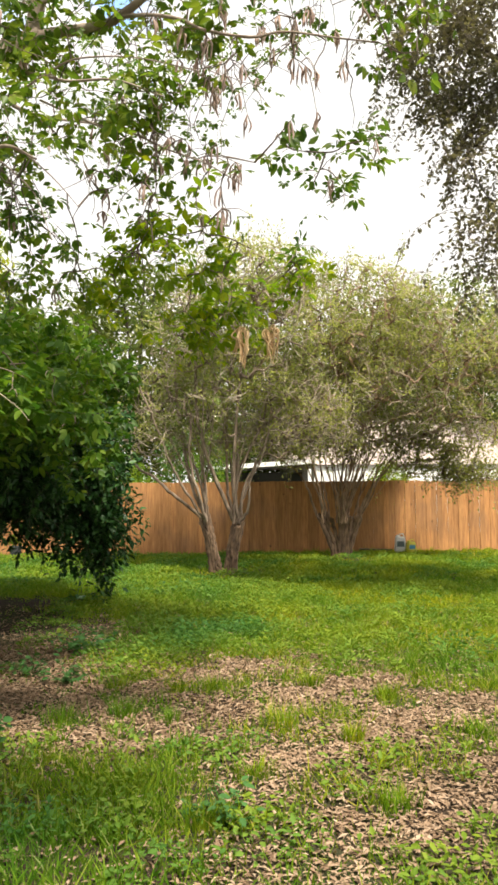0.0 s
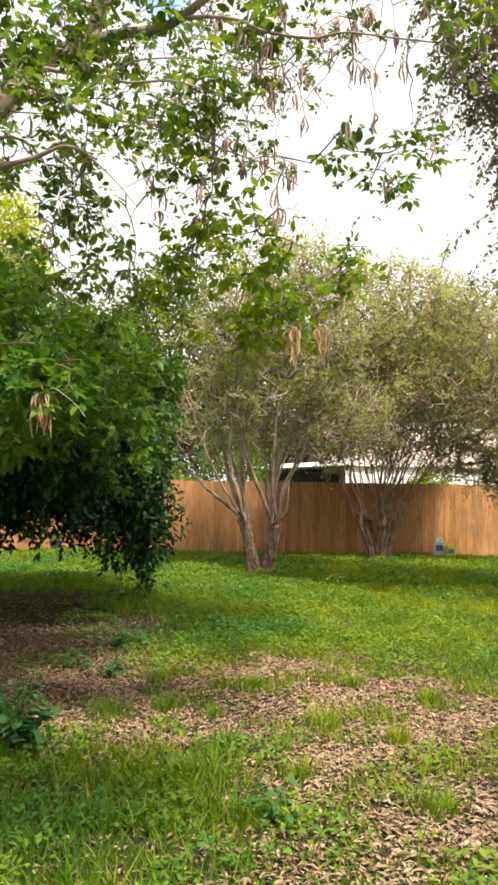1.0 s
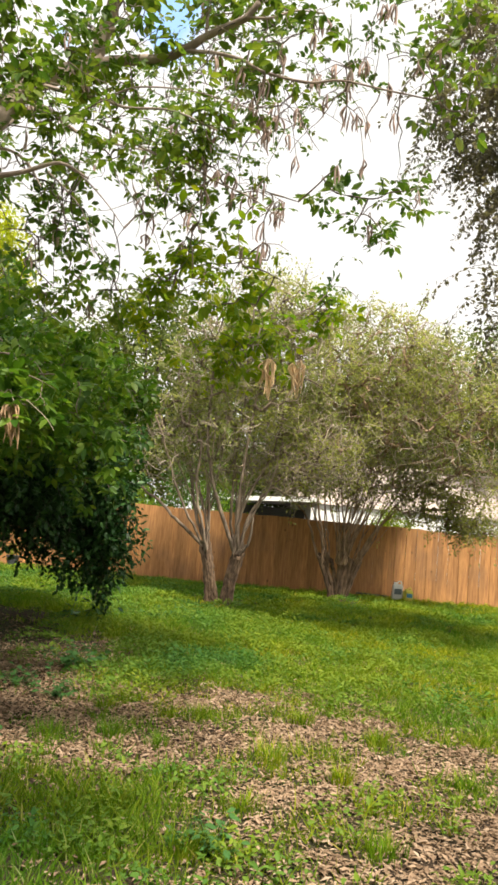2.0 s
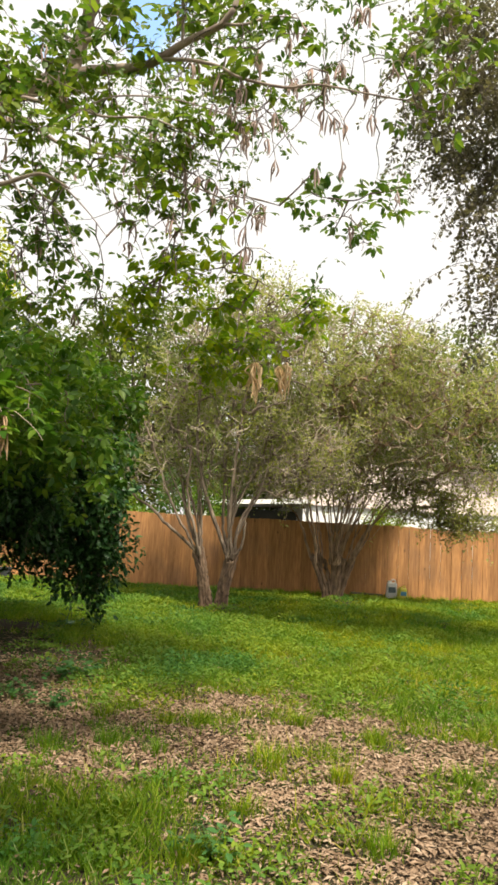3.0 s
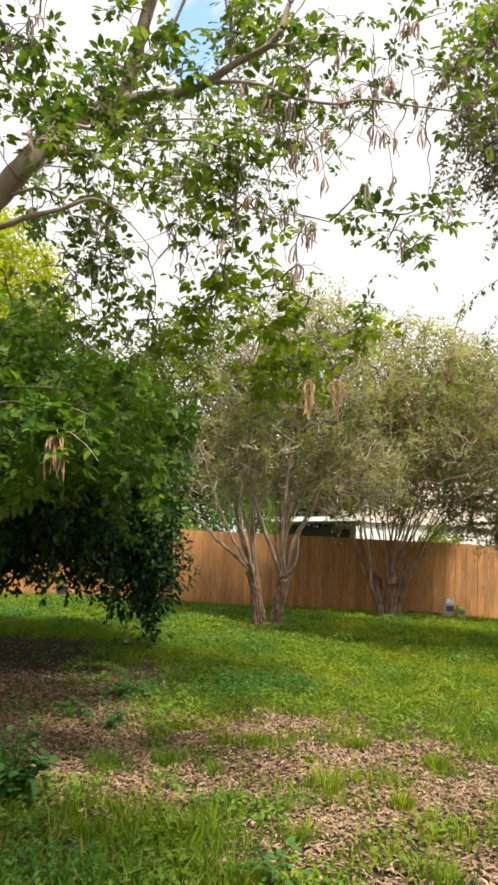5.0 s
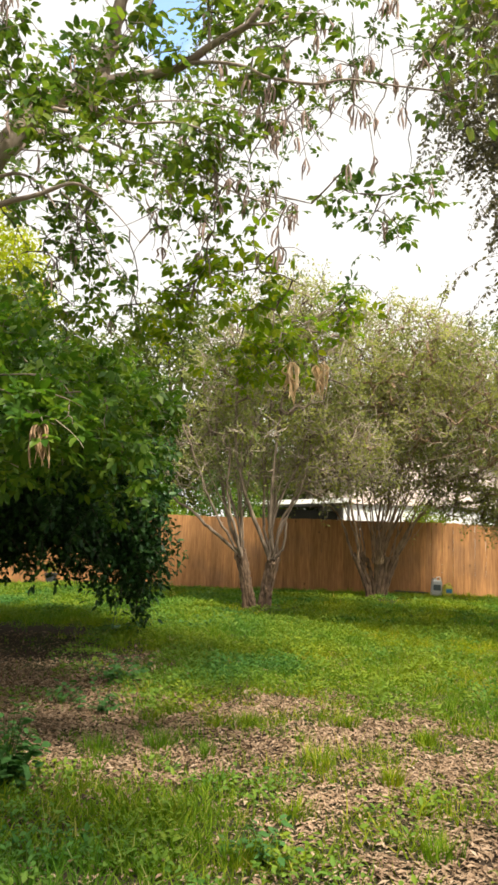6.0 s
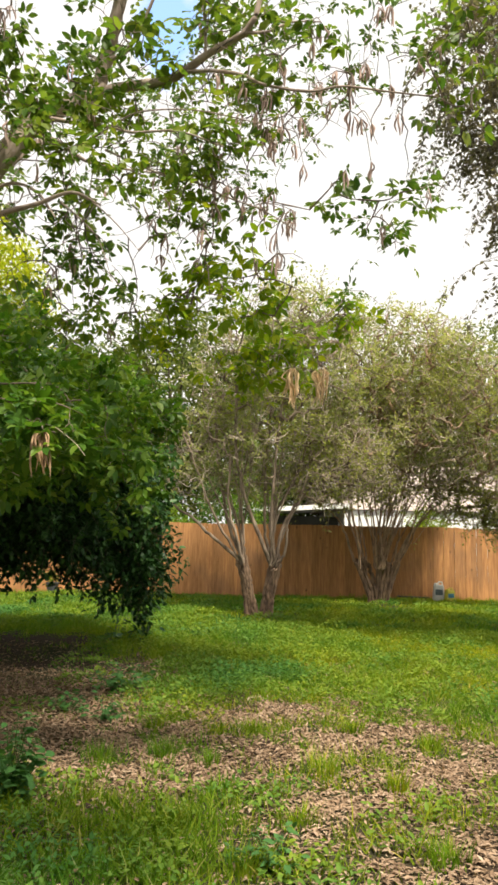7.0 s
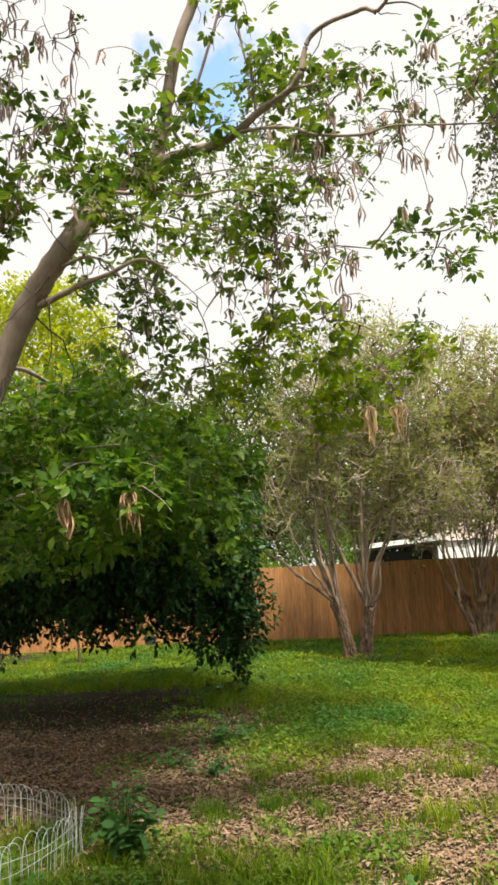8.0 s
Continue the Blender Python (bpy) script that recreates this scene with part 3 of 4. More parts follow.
for k in range(15):
    foot_at, lean = ((-0.33, -0.62 + 0.13 * k) if k < 7 else (0.28, -0.3 + 0.13 * (k - 7)))
    foot_at, rise = foot_at + spread_a.uniform(-0.06, 0.06), spread_a.uniform(2.8, 4.2)
    STEMS_A.append(([(foot_at, 1.0), (foot_at + lean * 0.35 + spread_a.uniform(-0.05, 0.05), 1.7), (foot_at + lean * 0.9 + spread_a.uniform(-0.1, 0.1), 2.5), (foot_at + lean * 1.5 + spread_a.uniform(-0.2, 0.2), rise)],
                    spread_a.uniform(-0.7, 0.5), spread_a.uniform(0.016, 0.034), 0.010))
build_myrtle((-0.96, 17.3), TRUNKS_A, STEMS_A, [((-0.9, 17.8, 3.8), (2.1, 1.5, 1.4)), ((-0.6, 17.5, 5.3), (1.9, 1.7, 1.6)), ((-2.2, 17.6, 3.1), (1.3, 1.0, 1.0)), ((0.6, 17.7, 3.2), (1.2, 1.0, 1.0)), ((0.3, 17.5, 6.0), (1.1, 1.1, 1.0)), ((-0.6, 18.0, 2.9), (1.6, 0.9, 0.6)), ((0.9, 17.8, 2.75), (0.8, 0.7, 0.45))],
             1700, 7, 51, "vase-shaped crape myrtle with pale trunks and thin grey-green crown", STEM_BARK)
TRUNKS_B = []
for side, top, count in ((-0.10, -0.42, 3), (-0.04, -0.22, 2), (0.04, 0.06, 5), (0.10, 0.25, 5), (0.16, 0.45, 4)):
    for k in range(count):
        a = k * 2 * math.pi / count + side
        o, d = 0.045 * math.cos(a), 0.06 * math.sin(a)
        TRUNKS_B.append(([(side + o * 0.9, -0.06), (side + (top - side) * 0.4 + o + braid.uniform(-0.03, 0.03), 0.42), (top + o * 1.2, 0.85), (top * 1.08 + o, 1.05 + braid.uniform(-0.16, 0.16))],
                         d * 1.5, braid.uniform(0.042, 0.06), braid.uniform(0.034, 0.056)))
fan = random.Random(17)
STEMS_B = [([(-0.53, 0.95), (-0.77, 1.7), (-1.05, 2.1), (-1.7, 2.5)], 0.0, 0.032, 0.012), ([(0.4, 0.9), (0.72, 1.5), (1.2, 2.1), (1.9, 2.7)], 0.1, 0.045, 0.014)]
for k in range(32):
    foot_at = fan.choice((-0.42, -0.26, 0.0, 0.08, 0.17, 0.28, 0.42)) + fan.uniform(-0.06, 0.06)
    lean = foot_at * 1.5 + fan.uniform(-0.42, 0.36)
    rise = fan.uniform(2.5, 4.2)
    STEMS_B.append(([(foot_at, 0.8), (foot_at + lean * 0.35 + fan.uniform(-0.07, 0.07), 1.4), (foot_at + lean * 0.95 + fan.uniform(-0.14, 0.14), 2.2), (foot_at + lean * (rise - 0.8) * 0.75 + fan.uniform(-0.25, 0.25), rise)],
                    fan.uniform(-0.9, 0.9), fan.uniform(0.014, 0.032), 0.009))
build_myrtle((1.64, 20.1), TRUNKS_B, STEMS_B, [((1.99, 20.08, 3.95), (2.4, 1.89, 1.38)), ((1.78, 20.17, 2.84), (2.07, 1.32, 0.57)), ((2.42, 20.18, 5.65), (2.07, 1.7, 1.6)), ((3.77, 18.6, 4.05), (1.5, 0.8, 1.05)), ((4.5, 18.7, 4.95), (1.6, 0.8, 1.25)), ((0.38, 19.88, 3.54), (1.13, 1.13, 1.23)), ((0.55, 19.69, 2.78), (0.94, 0.75, 0.47)), *[((3.5, 19.8, 2.2), (0.8, 0.4, 0.2))] * 2, *[((4.1, 19.7, 3.0), (1.4, 0.6, 0.65))] * 2, *[((4.7, 19.8, 1.98), (0.85, 0.4, 0.28))] * 5],
             3600, 6, 52, "many-stemmed brown crape myrtle close to the wooden fence", BROWN_STEM, True)


# ---- citrus, oak and far trees ----
def build_leafy_tree(name, label, at, trunk_h, trunk_r, blobs, clusters, per, reach, size, mat, bark, seed, shell=0.3, template=SMALL, tris=SMALL_F, category="tree", droop=0.0, limbs=7, floor=0.02, sprays=0, spray_len=(0.3, 0.8), skirt=None):
    r = np.random.default_rng(seed)
    x, y = at
    z = float(ground_height(x, y)) if abs(x) < 26 and y < 46 else 0.0
    base = np.array([x, y, z])
    tree = thing(name, base, label, category)
    trunk = wander((0, 0, -0.05), (r.normal(0, 0.08), r.normal(0, 0.08), 1), trunk_h, 6, 0.05, 0, r)
    v, f = tubes([(trunk, np.linspace(trunk_r * 1.3, trunk_r * 0.8, 7))], 9)
    put("trunk", mesh_of("trunk", v, f, bark, True), tree)
    spots = in_blobs(r, blobs, clusters, shell) - base
    if skirt:
        spots = spots[spots[:, 2] > skirt(spots[:, 0] + x) + 0.2]
        gaps = smooth_step(2.2, 1.3, spots[:, 2]) * smooth_step(0.6, 0.4, bumps(spots[:, 0] + 0.5 * spots[:, 1], spots[:, 2], 0.8, 6))
        spots = spots[r.uniform(0, 1, len(spots)) > gaps]
    wood = [trunk[4:]]
    for e in in_blobs(r, blobs, limbs, 0.0) - base:
        line = curve_through([trunk[-2], trunk[-1] * 0.5 + e * 0.5 + np.array([0, 0, 0.12 * trunk_h]), e], 6)
        v, f = tubes([(line, np.linspace(trunk_r * 0.55, 0.02, len(line)))], 7)
        put("limb", mesh_of("limb", v, f, bark, True), tree)
        wood.append(line)
    hung = spots[r.choice(len(spots), min(len(spots), 700), replace=False)]
    v, f = tubes(connect(r, np.concatenate(wood), hung, 0.005, 0.04), 4)
    stuffed(put("twig_wood", mesh_of("twig_wood", v, f, bark), tree))
    v, f = leaves_round(r, spots, per, reach, size, template, tris, droop)
    v[:, 2] = np.maximum(v[:, 2], floor)
    stuffed(put("crown", mesh_of("crown", v, f, mat), tree))
    if sprays:
        centre = spots.mean(0)
        lines = []
        for g in in_blobs(r, blobs, sprays, 0.9) - base:
            w = unit(g - centre) * np.array([1, 1, 0.6]) + r.normal(0, 0.35, 3)
            lines.append((wander(g - unit(w) * 0.15, w, r.uniform(*spray_len), 6, 0.12, -0.28, r), np.linspace(0.005, 0.0018, 7)))
        if skirt:
            lines = [l for l in lines if l[0][:, 2].min() > skirt(l[0][-1, 0] + x) - 0.22]
        v, f = tubes(lines, 4)
        stuffed(put("spray_wood", mesh_of("spray_wood", v, f, bark), tree))
        ends = np.concatenate([l[0][1:] + (l[0][1:] - l[0][:-1]) * t for l in lines for t in (0.0, -0.5)])
        v, f = leaves_round(r, ends, 3, 0.05, size, template, tris, 0.8)
        v[:, 2] = np.maximum(v[:, 2], floor)
        stuffed(put("spray_leaves", mesh_of("spray_leaves", v, f, mat), tree))
    return tree


build_leafy_tree("citrus_tree", "dense dark green citrus tree drooping to the lawn", (-6.9, 13.2), 1.2, 0.10,
                 [((-4.6, 12.3, 2.7), (2.4, 1.2, 1.5)), ((-2.75, 12.5, 2.4), (0.75, 0.8, 1.1)), ((-2.42, 12.4, 1.75), (0.5, 0.6, 0.65)), *[((-2.3, 12.5, 1.1), (0.36, 0.42, 0.85))] * 3, *[((-2.65, 12.4, 1.3), (0.42, 0.45, 0.6))] * 2, *[((-3.25, 12.2, 1.5), (0.5, 0.5, 0.6))] * 2,
                  ((-3.6, 11.9, 1.8), (0.8, 0.7, 0.7)), ((-3.3, 12.2, 3.4), (0.7, 0.7, 0.6)), ((-5.3, 12.1, 1.7), (0.8, 0.7, 0.7)), ((-4.5, 12.2, 1.6), (0.6, 0.6, 0.5)), ((-6.5, 12.5, 2.2), (1.2, 1.0, 1.4)), ((-6.1, 12.5, 1.4), (1.0, 0.7, 0.6)),
                  ((-4.3, 12.0, 3.9), (0.8, 0.8, 0.6)), ((-5.7, 12.2, 3.7), (0.8, 0.8, 0.6)), ((-4.4, 10.9, 2.2), (1.6, 0.9, 0.8)), ((-3.1, 11.2, 2.1), (0.7, 0.7, 0.7)), ((-5.8, 11.2, 2.1), (1.0, 0.8, 0.8)), ((-4.2, 13.5, 2.6), (1.6, 0.8, 1.2))],
                 5800, 18, 0.34, (0.06, 0.13), CITRUS_LEAF, DARK_BARK, 61, 0.1, LEAF, LEAF_F, droop=0.7, sprays=800, spray_len=(0.3, 1.0),
                 skirt=lambda u: np.minimum(0.9, 0.12 + np.where(u < -2.3, 0.95 * (-2.3 - u), 2.2 * (u + 2.3))))
build_leafy_tree("oak_tree", "dark small-leaved oak with hanging branches", (7.2, 13.0), 5.0, 0.24,
                 [((4.5, 12.7, 8.8), (2.6, 1.5, 2.0)), ((3.0, 12.4, 7.6), (0.55, 0.7, 0.9)), ((3.25, 12.4, 6.2), (0.55, 0.7, 1.0)), ((3.2, 12.4, 5.0), (0.5, 0.6, 0.8)), ((5.0, 12.6, 5.6), (1.5, 1.2, 1.6))],
                 430, 62, 0.33, (0.06, 0.11), OAK_LEAF, DARK_BARK, 62, 0.0, droop=0.4, sprays=560, spray_len=(0.4, 1.3))
build_leafy_tree("lime_green_tree", "bright yellow-green leafy tree beyond the fence", (-13.0, 27.0), 4.0, 0.2,
                 [((-13.0, 27, 9.0), (3.6, 3.0, 4.6)), ((-11.6, 26, 6.4), (2.3, 2.0, 2.6))],
                 1500, 20, 0.5, (0.14, 0.26), LIME_LEAF, DARK_BARK, 63, 0.4)
FAR = [((-5.5, 31), 11.0, 3.4, 71), ((-1.5, 36), 9.5, 3.6, 72), ((4.5, 38), 10.5, 4.0, 73), ((10.5, 36), 10.0, 4.0, 74), ((15.5, 33), 9.0, 4.0, 75), ((9.6, 42.0), 13.5, 5.0, 77), ((-17, 30), 9.5, 4.2, 76)]
for (fx, fy), fh, fr, seed in FAR:
    far_tree = build_leafy_tree("background_tree", "pale green leafy tree behind the fence", (fx, fy), fh * 0.35, 0.2,
                                [((fx, fy, fh * 0.6), (fr, fr, fh * 0.38)), ((fx + 1.2, fy, fh * 0.42), (fr * 0.7, fr * 0.6, fh * 0.25))],
                                900, 18, 0.55, (0.16, 0.30), FAR_LEAF, DARK_BARK, seed, 0.4)
    far_tree["group"] = "trees beyond the fence"


# ---- trumpet tree in front ----
def pod_lines(r, top, pale):
    """The hanging pods of one bunch, each a bent tapered line; big bunches bow out and close in again below."""
    lines = []
    for _ in range((0, r.integers(16, 20), 15)[pale] or r.integers(2, 5)):
        a = r.uniform(0, 2 * np.pi)
        d = np.array([math.cos(a), math.sin(a), 0])
        if pale:
            size, bow = (r.uniform(0.15, 0.27), r.uniform(0.004, 0.05)) if pale == 1 else (r.uniform(0.11, 0.25), r.uniform(0.004, 0.05))
            pts = [top + d * 0.008, top + d * bow + np.array([0, 0, -0.16 * size]), top + d * bow * r.uniform(0.95, 1.25) + np.array([0, 0, -0.55 * size]), top + d * bow * (r.uniform(0.1, 1.3) if pale == 1 else r.uniform(0.1, 1.0)) + r.normal(0, 0.012, 3) + np.array([0, 0, -size])]
        else:
            size, bow = r.uniform(0.07, 0.14), r.uniform(0.005, 0.03)
            pts = [top, top + d * bow + np.array([0, 0, -0.3 * size]), top + d * bow * 1.3 + np.array([0, 0, -0.65 * size]), top + d * bow * r.uniform(0.8, 1.6) + np.array([0, 0, -size])]
        pts = [pts[0]] + [p + r.normal(0, (0.006, 0.017, 0.013)[pale], 3) for p in pts[1:]]
        lines.append((curve_through(pts, 3), np.array([0.002, 0.004, 0.006, 0.007, 0.008, 0.008, 0.008, 0.007, 0.005, 0.002]) * (r.uniform(0.6, 0.95) if pale else 0.78)))
    return lines


def build_trumpet_tree():
    r = np.random.default_rng(81)
    base = np.array([-2.75, 6.1, 0.0])
    tree = thing("trumpet_tree", base, "leaning trumpet tree with palmate leaves and hanging dry seed pods", "tree")
    main = [
        ([(-2.75, 6.1, -0.05), (-2.72, 6.1, 1.1), (-2.47, 6.1, 2.51), (-2.3, 6.1, 2.9), (-2.02, 6.05, 3.43), (-1.74, 6, 3.77), (-1.5, 6.1, 4.16), (-1.3, 6.15, 4.28), (-1.13, 6.2, 4.41)], 0.105, 0.05),
        ([(-1.2, 6.18, 4.36), (-1, 6.2, 4.41), (-0.86, 6.15, 4.39), (-0.7, 6.1, 4.38), (-0.57, 6.05, 4.41), (-0.44, 6, 4.47), (-0.28, 5.9, 4.48), (-0.19, 5.85, 4.49)], 0.036, 0.019),
        # the last two points are unseen, reaching leaves added for shade
        ([(-0.21, 5.86, 4.49), (-0.14, 5.83, 4.57), (-0.11, 5.82, 4.68), (-0.06, 5.8, 4.77), (0.06, 5.75, 4.8), (0.25, 5.7, 4.8), (0.42, 5.5, 4.72), (0.9, 4.6, 5.2), (1.1, 3.4, 5.2)], 0.019, 0.008),
        ([(-0.19, 5.85, 4.49), (-0.07, 5.9, 4.53), (0.07, 5.95, 4.62), (0.24, 6, 4.65)], 0.01, 0.004),
        ([(-0.6, 6.06, 4.4), (-0.4, 5.95, 4.33), (-0.21, 5.85, 4.23), (-0.07, 5.8, 4.13), (0.18, 5.75, 4.05), (0.36, 5.73, 4.06), (0.62, 5.75, 4.03), (0.82, 5.8, 4.03)], 0.012, 0.004),
        # the tail above z 6 is unseen, carrying leaves added for shade
        ([(-1.17, 6.2, 4.39), (-1.1, 6.15, 4.6), (-1.02, 6.05, 4.81), (-0.93, 6, 5.09), (-0.82, 5.98, 5.32), (-0.67, 5.9, 5.58), (-0.3, 5.9, 6.2), (0.1, 5.9, 7.1), (0.9, 6.4, 7.9), (1.9, 6.0, 8.3), (2.7, 4.6, 8.1)], 0.046, 0.012),
        ([(-1.92, 6.02, 3.41), (-1.75, 5.95, 3.43), (-1.58, 5.9, 3.46), (-1.38, 5.85, 3.48), (-1.16, 5.8, 3.52), (-0.99, 5.8, 3.44)], 0.024, 0.006),
        ([(-1.23, 5.8, 3.47), (-1.14, 5.86, 3.4), (-1.02, 5.88, 3.27), (-0.94, 5.93, 3.03)], 0.006, 0.002),
        ([(-1.16, 5.81, 3.53), (-1.04, 5.85, 3.47), (-0.92, 5.92, 3.37), (-0.8, 5.95, 3.23)], 0.006, 0.002),
        ([(-1.45, 6.1, 4.16), (-1.25, 6.07, 4.1), (-1.02, 5.95, 4), (-0.83, 5.85, 3.9), (-0.55, 5.75, 3.84), (-0.29, 5.75, 3.74)], 0.014, 0.004),
        ([(-1.09, 6.14, 4.56), (-0.97, 6.1, 4.58), (-0.85, 6.05, 4.75), (-0.75, 6, 4.95), (-0.64, 5.95, 5.21), (-0.54, 5.9, 5.51)], 0.014, 0.007),
        ([(-1.77, 6, 3.64), (-1.57, 5.95, 3.66), (-1.4, 5.9, 3.57), (-1.29, 5.9, 3.42)], 0.013, 0.004),
        ([(-1.43, 6.05, 3.88), (-1.16, 6, 3.94), (-0.92, 5.9, 4.01), (-0.76, 5.85, 4.03), (-0.45, 5.8, 3.99), (-0.09, 5.75, 3.87)], 0.008, 0.003),
        ([(-1.04, 6, 3.88), (-0.66, 5.9, 3.66), (-0.49, 5.9, 3.62), (-0.29, 5.95, 3.54), (-0.09, 6, 3.48), (0.11, 6.1, 3.39)], 0.007, 0.003),
        ([(-0.45, 6, 4.47), (-0.46, 5.98, 4.71), (-0.5, 5.95, 4.89), (-0.52, 5.9, 5.11), (-0.53, 5.9, 5.42)], 0.01, 0.006),
        ([(-2.36, 6.1, 2.78), (-2.56, 6.75, 3.27), (-2.67, 7.75, 3.37), (-2.38, 8.75, 2.96)], 0.026, 0.010),
        ([(-2.6, 6.1, 1.8), (-2.69, 6.85, 2.28), (-2.39, 7.85, 2.47), (-1.9, 8.75, 2.35)], 0.016, 0.005),
        ([(-1.7, 5.96, 3.72), (-1.73, 6.86, 4.45), (-1.82, 8.16, 4.95), (-1.41, 9.56, 5.54)], 0.03, 0.008),
        ([(-2.2, 6.07, 3.08), (-2.38, 5.9, 3.5), (-2.54, 5.66, 3.98), (-2.82, 5.56, 4.78), (-2.69, 5.46, 5.68)], 0.045, 0.015),
    ]
    wood = []
    for k, (pts, r0, r1) in enumerate(main):
        line = curve_through(np.array(pts) - base, 6)
        v, f = tubes([(line, np.linspace(r0, r1, len(line)) * r.uniform(0.93, 1.08, len(line)))], 12)
        put("limb" if k else "trunk", mesh_of("limb", v, f, TRUMPET_BARK, True), tree)
        if k:
            wood.append(line)
        else:
            stem = line
    spots = [(0.41, 7.65, 3.39), (-0.21, 6.77, 2.76), (0.01, 6.94, 2.92), (0.33, 6.43, 3.77), (0.63, 6.48, 3.63), (0.8, 6.38, 3.78), (-0.18, 6.23, 3.16), (-0.39, 6.26, 2.98),
             (-0.78, 6.59, 3.08), (-1.09, 6.03, 4.15), (-1.64, 5.69, 4.13), (-1.44, 5.85, 4.01), (-1.09, 5.85, 4.41), (-0.07, 5.88, 4.31), (0.68, 5.7, 4.53), (0.91, 5.8, 3.98), (0.25, 5.79, 4.45), (1.02, 5.77, 4.48), (1.13, 5.79, 4.33)]
    # near each of these spots a few more
    near = np.concatenate([np.array(s) + r.normal(0, 0.10, (24 if k < 3 else 6, 3)) for k, s in enumerate(spots)])
    high = in_blobs(r, [((-1.24, 6.06, 4.04), (1.1, 0.6, 0.65)), ((-0.45, 6.16, 3.77), (0.85, 0.6, 0.55)), ((-0.41, 6.31, 3.27), (0.6, 0.5, 0.4)), ((-1.75, 5.8, 4.1), (0.75, 0.5, 0.5)), ((-2.15, 6.46, 3.86), (0.6, 0.5, 0.4)), ((-0.41, 5.97, 4.92), (1.1, 0.5, 0.45)),
                        ((0.4, 6.57, 3.54), (0.4, 0.5, 0.35)), ((0.98, 5.87, 4.58), (0.35, 0.4, 0.5)), ((-0.82, 6.66, 3.18), (0.75, 0.6, 0.45)), ((-0.32, 6.76, 2.96), (0.5, 0.5, 0.32)), ((-1.37, 6.86, 3.14), (0.6, 0.6, 0.35)),
                        ((-1.41, 6.1, 4.71), (0.5, 0.4, 0.32)), ((-1.5, 6.0, 4.0), (0.4, 0.4, 0.28)), ((-1.17, 6.1, 3.44), (0.5, 0.4, 0.3)), ((-0.53, 6.0, 4.52), (0.45, 0.35, 0.2))], 86)
    # leaves stand in loose whorls with bare twigs between them
    high = np.repeat(high, r.integers(2, 8, len(high)), 0)
    high = high + r.normal(0, 0.065, high.shape)
    bunch_leaves = np.repeat(np.array([(-1.26, 5.93, 2.24), (-1.59, 5.81, 2.21), (-1.41, 6.06, 2.34)]), 9, 0)
    bunch_leaves = bunch_leaves + r.normal(0, 0.09, bunch_leaves.shape)
    deep = in_blobs(r, [((-1.41, 9.46, 5.74), (1.3, 1.3, 0.8)), ((-0.18, 9.37, 6.5), (1.2, 1.2, 0.7)), ((-2.25, 8.96, 4.26), (0.6, 0.8, 0.5))], 240)
    # the last four blobs are hidden leaves, added to shade the ground behind
    low = in_blobs(r, [((-2.58, 8.35, 2.97), (1.0, 1.2, 0.75)), ((-2.09, 8.15, 2.41), (0.8, 0.9, 0.5)), ((-1.59, 8.56, 2.44), (0.5, 0.7, 0.8)), ((-3.38, 8.35, 2.79), (1.1, 1.2, 0.65)), ((-2.6, 7.35, 2.07), (0.7, 0.6, 0.35)), *[((-1.69, 6.66, 2.3), (0.6, 0.55, 0.35))] * 2, *[((-2.88, 10.05, 3.0), (1.6, 1.0, 0.45))] * 4], 2100)
    # unseen leaf masses overhead, added to throw shade on the ground at left
    shade_over = in_blobs(r, [((-2.47, 4.76, 6.48), (1.5, 1.3, 0.7)), ((0.6, 3.6, 5.1), (0.95, 0.7, 0.5)), ((-3.3, 5.56, 5.5), (0.9, 1.2, 1.0)), ((-0.3, 6.2, 6.9), (0.9, 0.8, 0.4)), ((1.18, 7.98, 8.57), (1.6, 1.0, 0.5)), ((1.77, 7.18, 8.16), (0.7, 0.8, 0.5)), ((1.48, 6.33, 8.27), (0.8, 0.55, 0.4))], 1800)
    low = np.concatenate([low, bunch_leaves])
    # dry outer twigs that carry pods and hardly a leaf
    dry = in_blobs(r, [*[((-2.06, 5.76, 5.06), (0.55, 0.4, 0.7))] * 2, ((-2.23, 5.66, 4.27), (0.4, 0.4, 0.5)), ((-0.04, 6.07, 4.01), (0.6, 0.4, 0.45)), ((-0.35, 6.26, 3.51), (0.6, 0.4, 0.4)), ((0.57, 5.87, 4.29), (0.3, 0.3, 0.3))], 210)
    targets = np.concatenate([near, high, low, shade_over, deep, dry]) - base
    lines = connect(r, np.concatenate(wood), targets, 0.0027, 0.0065, 0.05, 0.07, 4)
    bare = np.concatenate([l[0][2:] for l in lines])
    bare = bare[bare[:, 2] > 2.6]
    whips = [(wander(g, r.normal(0, 1, 3) + np.array([0, 0, -0.3]), r.uniform(0.15, 0.45), 5, 0.24, -0.12, r), np.linspace(0.003, 0.0016, 6)) for g in bare[r.choice(len(bare), 1500)]]
    hangs = [(wander(g, r.normal(0, 0.35, 3) + np.array([0, 0, -1.0]), r.uniform(0.2, 0.6), 7, 0.34, -0.12, r), np.linspace(0.0045, 0.0015, 8)) for l in wood[:18] for g in l[r.choice(len(l), 3)] if g[2] > 3.0]
    hangs += [(wander(g, r.normal(0, 0.3, 3) + np.array([0.15, 0, -1.0]), r.uniform(0.45, 0.85), 8, 0.26, -0.14, r), np.linspace(0.0075, 0.002, 9)) for g in stem[(stem[:, 2] > 2.5) & (stem[:, 2] < 3.7)][::2]]
    arcs = []
    for g in low[r.choice(len(low), 46)] - base:
        side = np.array([r.normal(0, 0.8), -0.6 + r.normal(0, 0.3), 0.5])
